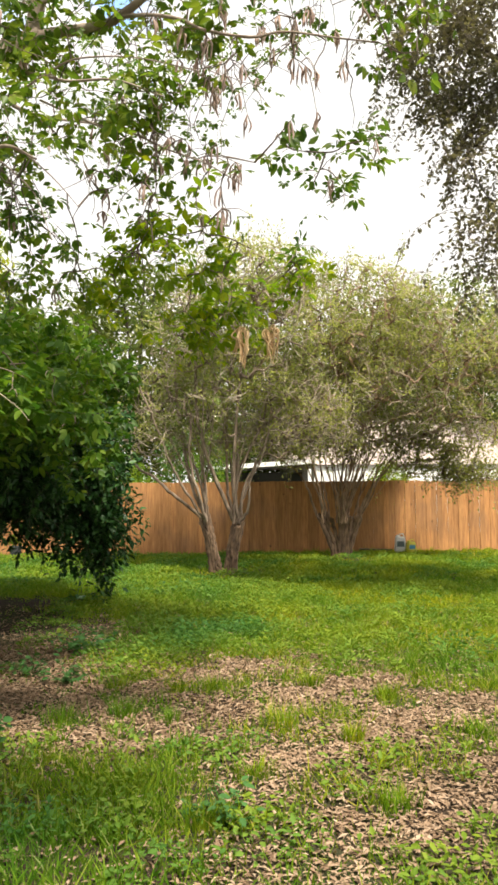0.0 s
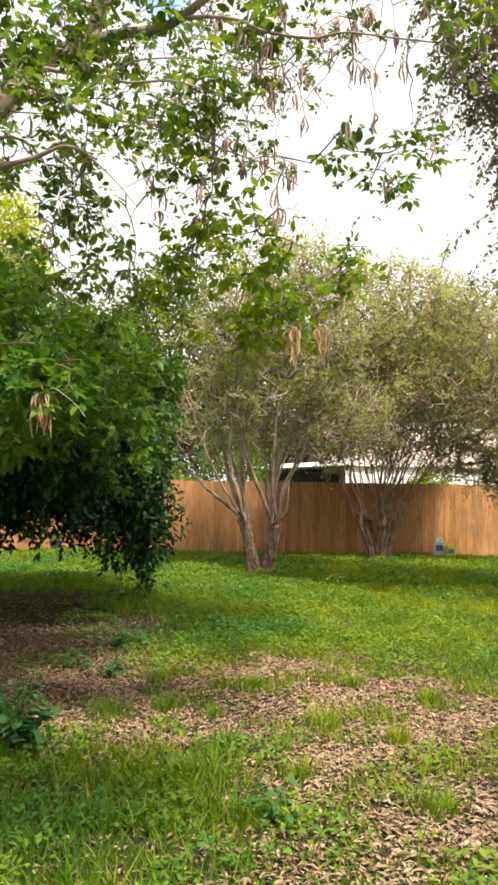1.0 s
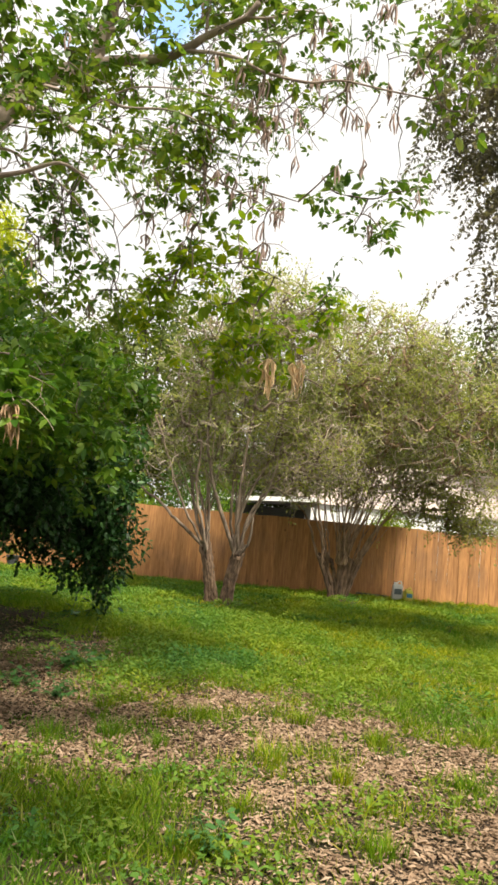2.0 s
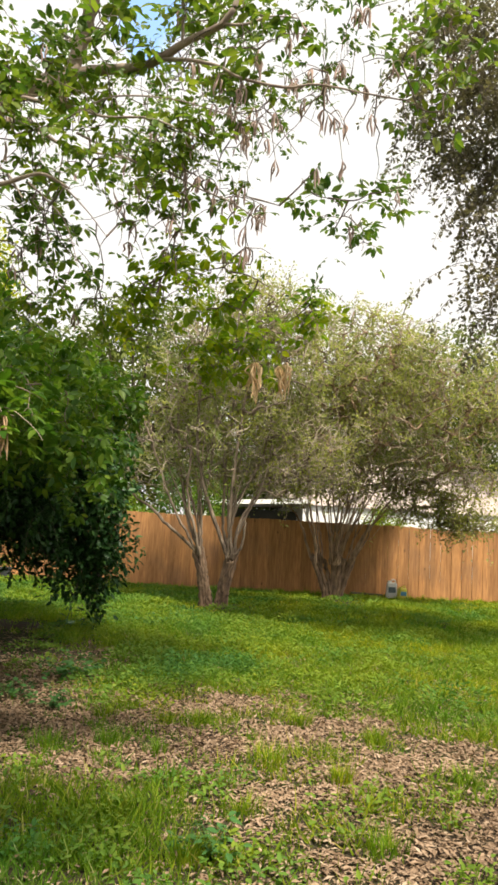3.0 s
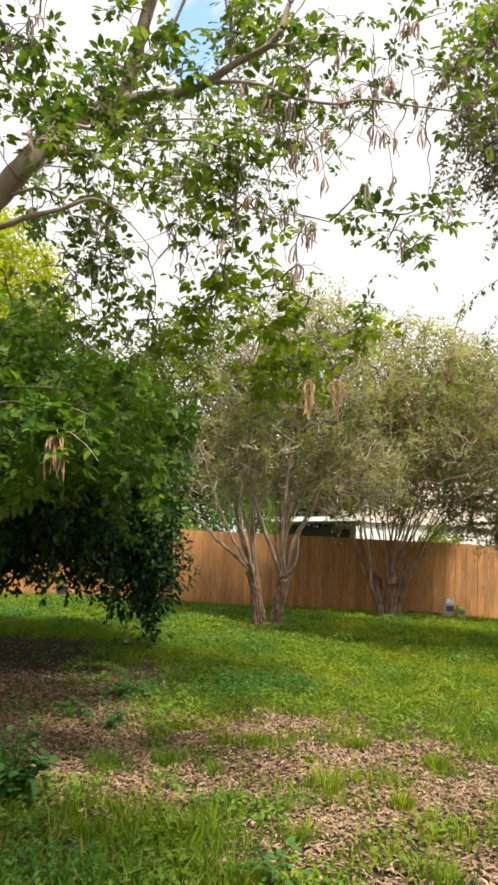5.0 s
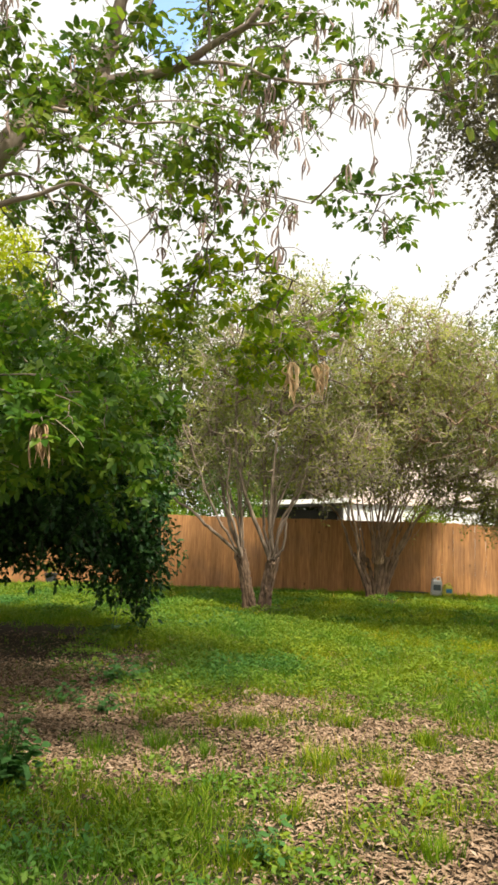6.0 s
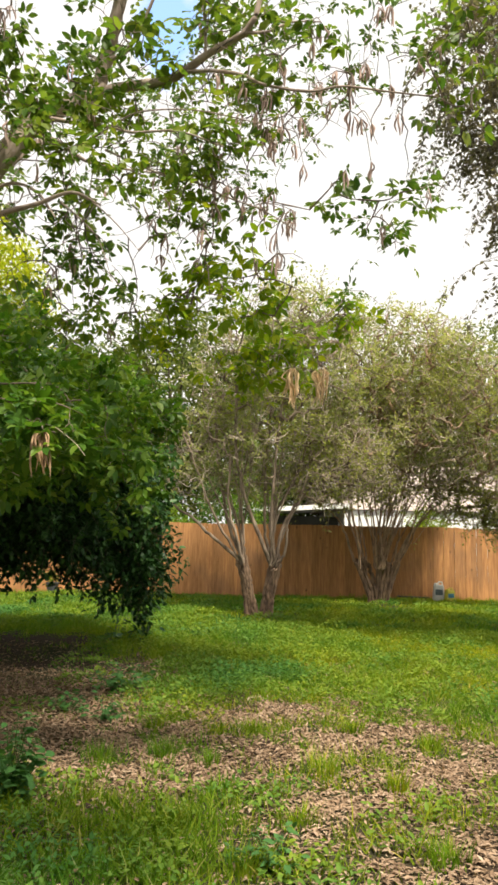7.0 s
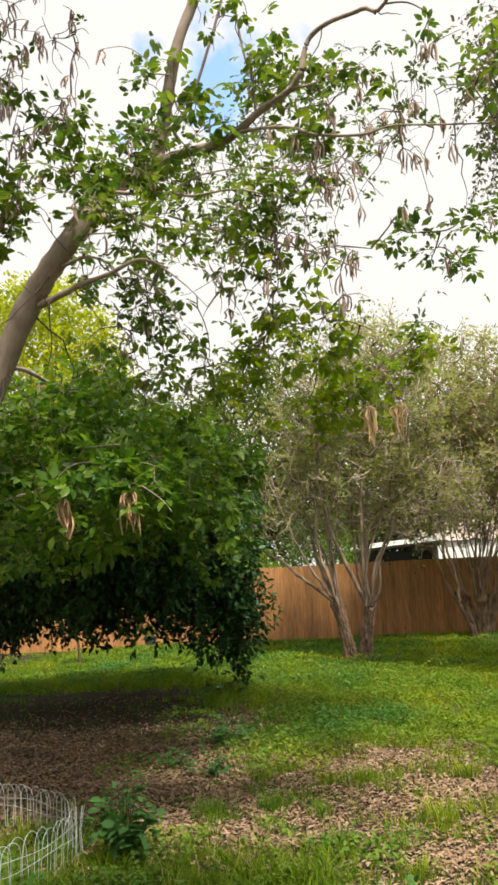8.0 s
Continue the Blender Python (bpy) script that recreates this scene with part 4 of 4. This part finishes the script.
        arcs.append((wander(g - np.array([0, 0, 0.15]), side, r.uniform(0.35, 0.9), 8, 0.12, -0.22, r), np.linspace(0.0042, 0.0018, 9)))
    v, f = tubes(arcs, 5)
    stuffed(put("arching_wood", mesh_of("arching_wood", v, f, TWIG_BARK, True), tree, "pale arching twigs in the low crown"))
    v, f = tubes(lines + whips, 5)
    stuffed(put("twig_wood", mesh_of("twig_wood", v, f, TRUMPET_TWIG), tree, "thin crooked brown twigs"))
    v, f = tubes(hangs, 5)
    stuffed(put("hanging_wood", mesh_of("hanging_wood", v, f, DARK_BARK), tree, "dark bare twigs hanging from the limbs"))
    count = r.integers(2, 5, len(targets))
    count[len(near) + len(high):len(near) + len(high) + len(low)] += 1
    count[-len(dry):] = r.uniform(0, 1, len(dry)) < 0.25
    at = np.repeat(targets, count, 0) + r.normal(0, 0.075, (count.sum(), 3))
    way = unit(r.normal(0, 1, at.shape) + np.array([0, 0, -0.3]))
    # five leaflets on each leaf, spread like fingers
    side = unit(np.cross(way, np.array([0, 0, 1.0]) + r.normal(0, 0.3, way.shape)))
    up = np.cross(side, way)
    ps, ws, ups, sz = [], [], [], []
    size = r.uniform(0.048, 0.10, len(at))
    lowest, highest = np.cumsum(count)[len(near) + len(high) - 1], np.cumsum(count)[len(near) + len(high) + len(low) + len(shade_over) - 1]
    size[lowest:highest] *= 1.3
    for ang, k in ((-82, 0.62), (-42, 0.9), (0, 1.0), (42, 0.9), (82, 0.62)):
        a = np.radians(ang + r.normal(0, 6, (len(at), 1)))
        w = way * np.cos(a) + side * np.sin(a) + np.array([0, 0, -0.22])
        ws.append(w)
        ps.append(at + unit(w) * size[:, None] * 0.26)
        ups.append(up + r.normal(0, 0.2, up.shape))
        sz.append(k * size)
    keep = r.uniform(0, 1, len(at) * 5) < 0.9
    ps, turns, sz = np.concatenate(ps), frames_along(np.concatenate(ws), np.concatenate(ups)), np.concatenate(sz)
    which = np.tile(np.arange(len(at)), 5)
    # the low crown takes the leaf colour that holds its shade
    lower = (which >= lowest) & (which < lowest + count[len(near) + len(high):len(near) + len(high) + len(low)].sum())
    hung = at + base
    # picked by place, not age: these leaves get the sunlit colour
    young = np.tile((hung[:, 0] > -0.95) & (hung[:, 2] < 3.42), 5)
    for name, pick, mat, says in (("crown", keep & ~lower & ~young, TRUMPET_LEAF, "olive-green palmate leaves in loose clusters"), ("young_crown", keep & ~lower & young, TRUMPET_SUNLIT, "yellow-green leaves on the hanging twigs, sunlight put into their colour"), ("low_crown", keep & lower, TRUMPET_SHADED, "broad leaves hanging low, shade put into their deep green")):
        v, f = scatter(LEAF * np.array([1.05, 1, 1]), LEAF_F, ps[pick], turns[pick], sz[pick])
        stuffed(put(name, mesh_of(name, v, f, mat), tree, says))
    nodes = np.concatenate([l[0] for l in lines])
    pods = [(0.24, 6.81, 2.62, 1), (0.06, 6.68, 2.6, 1), (-1.26, 5.83, 2.05, 2), (-1.59, 5.69, 2.01, 2), (-1.22, 5.42, 4.55, 0), (0.25, 5.74, 4.34, 0), (0.68, 5.89, 3.89, 0), (0.53, 5.92, 3.85, 0),
            (0.54, 6.11, 3.72, 0), (0.14, 6.12, 3.72, 0), (-0.04, 5.97, 3.79, 0), (-1.4, 5.84, 3.63, 0), (-1.43, 6.2, 3.03, 0), (-1.19, 6.76, 2.9, 0), (0.77, 5.74, 4.11, 0), (0.64, 6.44, 3.46, 0)]
    tops = [(np.array(p[:3]) - base + np.array([0, 0, 0.10]), p[3]) for p in pods]
    free = nodes[(nodes[:, 2] > 3.2)]
    tops += [(free[i] + np.array([0, 0, -0.02]), 0) for i in r.choice(len(free), 60, replace=False)]
    rest = [g for g in targets[-len(dry):] if r.uniform() < 0.75] + [free[i] + np.array([0, 0, -0.02]) for i in r.choice(len(free), 170, replace=False)]
    v, f = tubes([line for top in rest for line in pod_lines(r, top, 0)], 5)
    stuffed(put("pod_rest", mesh_of("pod_rest", v, f, POD_DARK, True), tree, "small brown dry pods among the twigs"))
    for top, pale in tops:
        for line in pod_lines(r, top, pale):
            v, f = tubes([line], 6)
            put("seed_pod", mesh_of("seed_pod", v, f, (POD_DARK, POD, POD_MID)[pale], True), tree, ("", "pale dry curled seed pod", "weathered brown curled seed pod")[pale])
        a = nodes[np.argmin(((nodes - top) ** 2).sum(1) + np.where(nodes[:, 2] < top[2], 0.5, 0))]
        if np.linalg.norm(a - top) > 0.04:
            ln = curve_through([a, (a + top) / 2 + np.array([0, 0, 0.05]), top], 4)
            v, f = tubes([(ln, np.linspace(0.0035, 0.002, len(ln)))], 5)
            put("pod_stalk", mesh_of("pod_stalk", v, f, TRUMPET_BARK), tree)


build_trumpet_tree()


# ---- neighbour's house ----
def build_house():
    h = thing("house", (0, 0, 0), "low white house with pale shingle roof behind the fence", "house")
    h.location = (3.6, 30.4, 0)
    h.rotation_euler = (0, 0, 0.2)
    bm = bmesh.new(); box(bm, -2.2, 0, 0, 11, 7, 2.65)
    part("wall", bm, WHITE_PAINT, h)
    # back wall coloured near black for the shade inside the carport
    bm = bmesh.new(); box(bm, -6.2, 1.6, 0, -2.3, 1.8, 2.42)
    part("carport_wall", bm, SHADE_WALL, h, "carport back wall, the shade inside put into its dark colour")
    bm = bmesh.new(); box(bm, -6.3, -0.4, 2.44, -2.25, 4.8, 2.60)
    for v in bm.verts:
        v.co.z += 0.065 * (v.co.x + 6.3)
    part("carport_roof", bm, WHITE_PAINT, h, "flat white carport roof")
    for x in (-6.2, -2.5):
        bm = bmesh.new(); box(bm, x, -0.3, 0, x + 0.12, -0.18, 2.5)
        part("carport_post", bm, WHITE_PAINT, h)
    bm = bmesh.new()
    vs = [bm.verts.new(p) for p in ((-2.9, -0.12, 2.66), (11.6, -0.12, 2.66), (11.6, 3.5, 4.7), (-2.9, 3.5, 4.7), (-2.9, 7.6, 2.66), (11.6, 7.6, 2.66))]
    for q in ((0, 1, 2, 3), (3, 2, 5, 4), (0, 3, 4), (1, 5, 2), (0, 4, 5, 1)):
        bm.faces.new([vs[i] for i in q])
    part("roof", bm, ROOF, h, "pale shingle roof")


build_house()
for k, (s_at, wide, high) in enumerate(((3.3, 0.7, 2.35), (7.6, 1.2, 2.5), (-3.9, 1.0, 2.45), (-2.0, 1.3, 3.3))):
    bx, by = along_fence(s_at, 1.3)
    shrub = build_leafy_tree("shrub", "green leafy shrub showing above the fence", (bx, by), 0.8, 0.04, [((bx, by, high * 0.55), (wide, 0.8, high * 0.5))], 420, 18, 0.22, (0.06, 0.11), CITRUS_LEAF if k == 1 else WEED, DARK_BARK, 140 + k, 0.3, category="shrub")
    shrub["group"] = "shrubs behind the fence"


# ---- plants on the ground ----
BROAD = {mat.name: mesh_of("leaf", LEAF, LEAF_F, mat) for mat in (DEEP_WEED, WEED)}


def build_weed(at, height, width, leaves, size, seed, label, mat=DEEP_WEED):
    """A low bush: many stems that part at the ground, with leaves all along them."""
    r = np.random.default_rng(seed)
    x, y = at
    z = float(ground_height(x, y))
    plant = thing("weed_plant", (x, y, z), label, "plant", "broad-leaved weeds in the lawn")
    stems = max(6, leaves // 14)
    for k in range(stems):
        a = 2.4 * k + r.uniform(-0.4, 0.4)
        out = math.sqrt((k + 0.5) / stems)
        top = np.array([math.cos(a) * width * 0.5 * out, math.sin(a) * width * 0.5 * out, height * (1.05 - 0.6 * out * out) * r.uniform(0.75, 1)])
        line = curve_through([(0, 0, -0.02), top * np.array([0.45, 0.45, 0.5]), top], 5)
        v, f = tubes([(line, np.linspace(0.005, 0.002, len(line)))], 5)
        put("stem", mesh_of("stem", v, f, mat), plant)
        for _ in range(leaves // stems):
            p = line[r.integers(2, len(line))] + r.normal(0, 0.025, 3)
            p[2] = max(p[2], 0.02)
            ob = put("leaf", BROAD[mat.name], plant)
            d = unit(np.array([math.cos(a) + r.normal(0, 0.9), math.sin(a) + r.normal(0, 0.9), r.uniform(-0.5, 0.5)]))
            m = frames_along(d[None], np.array([[0, 0, 1.0]]) + r.normal(0, 0.3, (1, 3)))[0]
            g = size * r.uniform(0.5, 1.15)
            ob.matrix_local = Matrix.LocRotScale(Vector(p), Matrix(m.tolist()).to_quaternion(), Vector((g * 1.2, g, g)))


build_weed((-1.59, 6.45), 0.52, 0.40, 290, 0.095, 91, "leafy green seedling shrub standing in fallen leaves")
build_weed((-1.76, 9.72), 0.3, 0.75, 190, 0.09, 92, "low leafy green weed at the edge of the shade")
build_weed((-1.61, 8.52), 0.2, 0.4, 80, 0.075, 93, "small green weed among dry leaves")
build_weed((-1.2, 10.9), 0.2, 0.9, 110, 0.07, 94, "low leafy green weed in the lawn", WEED)
build_weed((-0.8, 10.3), 0.22, 0.8, 100, 0.065, 95, "low leafy green weed in the lawn", WEED)
build_weed((-0.05, 10.3), 0.16, 0.5, 50, 0.06, 96, "low leafy green weed in the lawn", WEED)
build_weed((-2.03, 8.82), 0.2, 0.45, 80, 0.07, 97, "small green weed among dry leaves")
build_weed((-1.50, 14.03), 0.18, 1.2, 130, 0.09, 98, "low leafy green weed in the lawn")
build_weed((-3.4, 20.0), 0.55, 0.5, 40, 0.10, 99, "tall thin weed at the foot of the fence")
build_weed((0.01, 5.81), 0.17, 0.5, 110, 0.06, 90, "fresh green weed clump at the edge of the leaf litter")


def build_tuft(at, height, width, blades, seed):
    r = np.random.default_rng(seed)
    x, y = at
    n = blades
    a = r.uniform(0, 2 * np.pi, n)
    rad = width * 0.5 * r.uniform(0, 1, n) ** 0.7
    p = np.stack([np.cos(a) * rad, np.sin(a) * rad, np.full(n, -0.01)], 1)
    way = np.stack([np.cos(a) + r.normal(0, 0.5, n), np.sin(a) + r.normal(0, 0.5, n), np.zeros(n)], 1)
    tall = height * r.uniform(0.5, 1.0, n)
    v, f = scatter(BLADE, BLADE_F, p, frames_along(way, np.array([0, 0, 1.0]) + r.normal(0, 0.2, (n, 3))), np.stack([r.uniform(0.005, 0.009, n), tall * 1.1, tall], 1))
    ob = put("grass_tuft", mesh_of("grass_tuft", v, f, GRASS))
    ob.location = (x, y, float(ground_height(x, y)))
    tagged(ob, "fresh green grass tuft in dry leaf litter", "grass", "grass tufts")


TUFTS = [(-0.87, 7.5), (-0.51, 7.35), (0.29, 7.24), (-0.3, 8.2), (0.15, 6.35), (0.75, 6.9), (-0.55, 6.2), (1.1, 7.9), (-1.1, 8.3), (0.55, 8.3), (-0.1, 5.7), (0.9, 5.9), (-1.3, 7.4), (1.6, 7.0)]
for k, at in enumerate(TUFTS):
    build_tuft(at, random.Random(k).uniform(0.13, 0.2), random.Random(k + 50).uniform(0.16, 0.3), 130, 200 + k)


def build_weed_cover():
    """Low mounds of small broad leaves, thickest in the middle of the lawn."""
    r = np.random.default_rng(131)
    m = 2300
    cx, cy = r.uniform(-7, 6, m), r.uniform(8.4, 20.5, m)
    drift = np.exp(-((cx + 0.4) / 1.6) ** 2 - ((cy - 10.8) / 1.6) ** 2)
    keep = r.uniform(0, 1, m) < grass_cover(cx, cy) * np.maximum(0.30 + 0.3 * bumps(cx, cy, 2.2, 134), 0.95 * drift)
    cx, cy = cx[keep], cy[keep]
    m = len(cx)
    wide, high = r.uniform(0.12, 0.42, m), r.uniform(0.06, 0.30, m) * np.where(cy > 14.5, 0.45, 1.0)
    count = (wide ** 2 * 1500).astype(int) + 14
    k = np.repeat(np.arange(m), count)
    n = len(k)
    a, d = r.uniform(0, 2 * np.pi, n), r.uniform(0, 1, n) ** 0.5
    x, y = cx[k] + np.cos(a) * d * wide[k], cy[k] + np.sin(a) * d * wide[k]
    p = np.stack([x, y, ground_height(x, y) + 0.02 + high[k] * (1 - 0.8 * d ** 2) * r.uniform(0.45, 1.0, n)], 1)
    way = np.stack([np.cos(a) + r.normal(0, 0.7, n), np.sin(a) + r.normal(0, 0.7, n), r.uniform(-0.2, 0.9, n)], 1)
    v, f = scatter(SMALL * np.array([0.62, 1, 1]), SMALL_F, p, frames_along(way, np.array([0, 0, 0.8]) + r.normal(0, 0.7, (n, 3))), r.uniform(0.024, 0.062, n) * (r.uniform(0.7, 1.4, m) * np.where(cy > 14.5, 1.4, 1.0))[k])
    tagged(put("clover_cover", mesh_of("clover_cover", v, f, WEED)), "low broad-leaved green weeds spreading through the lawn", "weeds", kind="stuff")


build_weed_cover()


def build_front_weeds():
    r = np.random.default_rng(151)
    n = 30000
    x, y = r.uniform(-3, 2.2, n), r.uniform(3.2, 7.0, n)
    keep = r.uniform(0, 1, n) < grass_cover(x, y) * smooth_step(0.4, 0.65, bumps(x, y, 0.8, 152)) * 0.8
    x, y = x[keep], y[keep]
    n = len(x)
    p = np.stack([x, y, ground_height(x, y) + r.uniform(0.02, 0.10, n)], 1)
    d = np.stack([r.normal(0, 1, n), r.normal(0, 1, n), r.uniform(-0.2, 0.7, n)], 1)
    v, f = scatter(LEAF, LEAF_F, p, frames_along(d, np.array([0, 0, 1.0]) + r.normal(0, 0.3, (n, 3))), r.uniform(0.025, 0.06, n))
    tagged(put("small_weeds", mesh_of("small_weeds", v, f, WEED)), "small broad-leaved green weeds among the grass", "weeds", kind="stuff")


build_front_weeds()


# ---- wire border ----
def build_wire_border():
    corner = Vector((-1.93, 6.52, 0))
    front = [(-1.93, 6.52), (-1.93, 6.3), (-1.97, 6.02), (-2.08, 5.76), (-2.35, 5.45)]
    back = [(-1.93, 6.52), (-2.12, 6.75), (-2.5, 7.0), (-2.9, 7.1), (-3.4, 7.12)]
    border = thing("wire_border", corner, "white wire garden border with overlapping arches", "garden fence")
    r = random.Random(3)

    def wire(points, name, rad=0.0017):
        v, f = tubes([(np.array(points), np.full(len(points), rad))], 6)
        put(name, mesh_of(name, v, f, WIRE, True), border)

    for run in (front, back):
        line = curve_through([(x - corner.x, y - corner.y, 0) for x, y in run], 12)
        gone = np.concatenate([[0], np.cumsum(np.linalg.norm(np.diff(line, axis=0), axis=1))])

        def at(s):
            return np.array([np.interp(s, gone, line[:, 0]), np.interp(s, gone, line[:, 1]), 0.0])

        s0 = 0.01
        while s0 + 0.14 < gone[-1]:
            wide, high, lean = 0.125 + r.uniform(-0.01, 0.01), 0.285 + r.uniform(-0.014, 0.014), np.array([r.uniform(-0.025, 0.025), r.uniform(-0.025, 0.025), 0])
            pts = []
            for q in [(0, -0.02), (0, 0.10), (0, 0.2)] + [(wide / 2 - wide / 2 * math.cos(a), 0.2 + (high - 0.2) * math.sin(a)) for a in np.linspace(0, math.pi, 11)][1:-1] + [(wide, 0.2), (wide, 0.10), (wide, -0.02)]:
                pts.append(tuple(at(s0 + q[0]) + lean * (q[1] / 0.3) + np.array([0, 0, q[1]])))
            wire(pts, "arch")
            s0 += 0.072 + r.uniform(-0.008, 0.008)
        for z in (0.125, 0.185):
            wire([tuple(at(s) + np.array([0, 0, z + 0.008 * math.sin(s * 9 + z * 40)])) for s in np.linspace(0, gone[-1], 26)], "rail")
    for k in range(7):
        off = Vector((r.uniform(-0.03, 0.03), r.uniform(-0.03, 0.03), 0))
        wire([tuple(off + Vector((0, 0, -0.03))), tuple(off * 0.6 + Vector((0, 0, 0.15))), tuple(off * 1.3 + Vector((0, 0, 0.29)))], "stake")


build_wire_border()


# ---- things by the fence ----
JUG_WHITE = plain_material("white_plastic", (0.60, 0.60, 0.58), 0.45, 0.06, 6.0)
JUG_YELLOW = plain_material("yellow_plastic", (0.55, 0.50, 0.05), 0.45, 0.08, 6.0)
LABEL_DARK = plain_material("dark_label", (0.10, 0.13, 0.14), 0.5, 0.2, 9.0)
LABEL_BLUE = plain_material("blue_label", (0.06, 0.22, 0.32), 0.5, 0.2, 9.0)
POT = plain_material("dark_pot", (0.05, 0.055, 0.06), 0.6, 0.2, 9.0)
PLANK = plain_material("weathered_plank", (0.10, 0.075, 0.055), 0.9, 0.3, 9.0)


def build_jug(at, turn, w, d, h, mat, label_mat, words):
    x, y = at
    j = thing("jug", (x, y, float(ground_height(x, y))), words, "container", "jugs by the fence")
    j.rotation_euler = (0, 0, turn)
    bm = bmesh.new()
    box(bm, -w / 2, -d / 2, 0, w / 2, d / 2, h * 0.8, min(w, d) * 0.14)
    for v in bm.verts:
        if v.co.z > h * 0.6:
            v.co.x *= 0.82
            v.co.y *= 0.82
    part("body", bm, mat, j)
    bm = bmesh.new()
    bmesh.ops.create_cone(bm, cap_ends=True, segments=14, radius1=w * 0.16, radius2=w * 0.15, depth=h * 0.10, matrix=Matrix.Translation((-w * 0.2, 0, h * 0.84)))
    part("cap", bm, mat, j)
    v, f = tubes([(curve_through([(-w * 0.05, 0, h * 0.78), (w * 0.02, 0, h * 0.93), (w * 0.25, 0, h * 0.93), (w * 0.34, 0, h * 0.76)], 6), np.full(19, w * 0.055))], 7)
    put("handle", mesh_of("handle", v, f, mat, True), j)
    bm = bmesh.new()
    box(bm, -w * 0.3, -d / 2 - 0.004, h * 0.3, w * 0.3, -d / 2 + 0.004, h * 0.58)
    part("label_patch", bm, label_mat, j, "printed paper label")


build_jug((3.28, 21.35), FENCE_TURN - 0.15, 0.30, 0.22, 0.50, JUG_WHITE, LABEL_DARK, "white plastic jug with dark label in the grass")
build_jug((3.53, 21.22), FENCE_TURN + 0.1, 0.25, 0.20, 0.36, JUG_YELLOW, LABEL_BLUE, "yellow-green plastic jug with blue label in the grass")
bm = bmesh.new()
box(bm, -0.4, -0.09, 0.0, 0.4, 0.09, 0.045, 0.006)
plank = part("plank", bm, PLANK, None)
plank.location = (2.65, 21.35, float(ground_height(2.65, 21.35)) + 0.05)
plank.rotation_euler = (0, 0.03, FENCE_TURN)
tagged(plank, "dark weathered plank lying in grass by the fence", "plank")


def build_pot(at):
    x, y = at
    p = thing("plant_pot", (x, y, float(ground_height(x, y))), "dark plastic plant pot with a small plant", "plant pot")
    bm = bmesh.new()
    bmesh.ops.create_cone(bm, cap_ends=True, segments=20, radius1=0.11, radius2=0.15, depth=0.28, matrix=Matrix.Translation((0, 0, 0.14)))
    part("pot", bm, POT, p)
    bm = bmesh.new()
    bmesh.ops.create_cone(bm, cap_ends=True, segments=20, radius1=0.165, radius2=0.165, depth=0.04, matrix=Matrix.Translation((0, 0, 0.28)))
    part("rim", bm, POT, p)
    r = np.random.default_rng(7)
    v, f = leaves_round(r, r.normal(0, 0.07, (30, 3)) + np.array([0, 0, 0.42]), 6, 0.12, (0.05, 0.09), LEAF, LEAF_F)
    put("foliage", mesh_of("foliage", v, f, WEED), p)


build_pot((-6.3, 20.1))
build_leafy_tree("sapling", "thin young sapling with few leaves on the lawn", (-6.75, 17.0), 0.9, 0.026, [((-6.75, 17.0, 1.3), (0.45, 0.4, 0.4))], 60, 10, 0.15, (0.06, 0.10), CITRUS_LEAF, DARK_BARK, 64, 0.0, LEAF, LEAF_F, limbs=3)
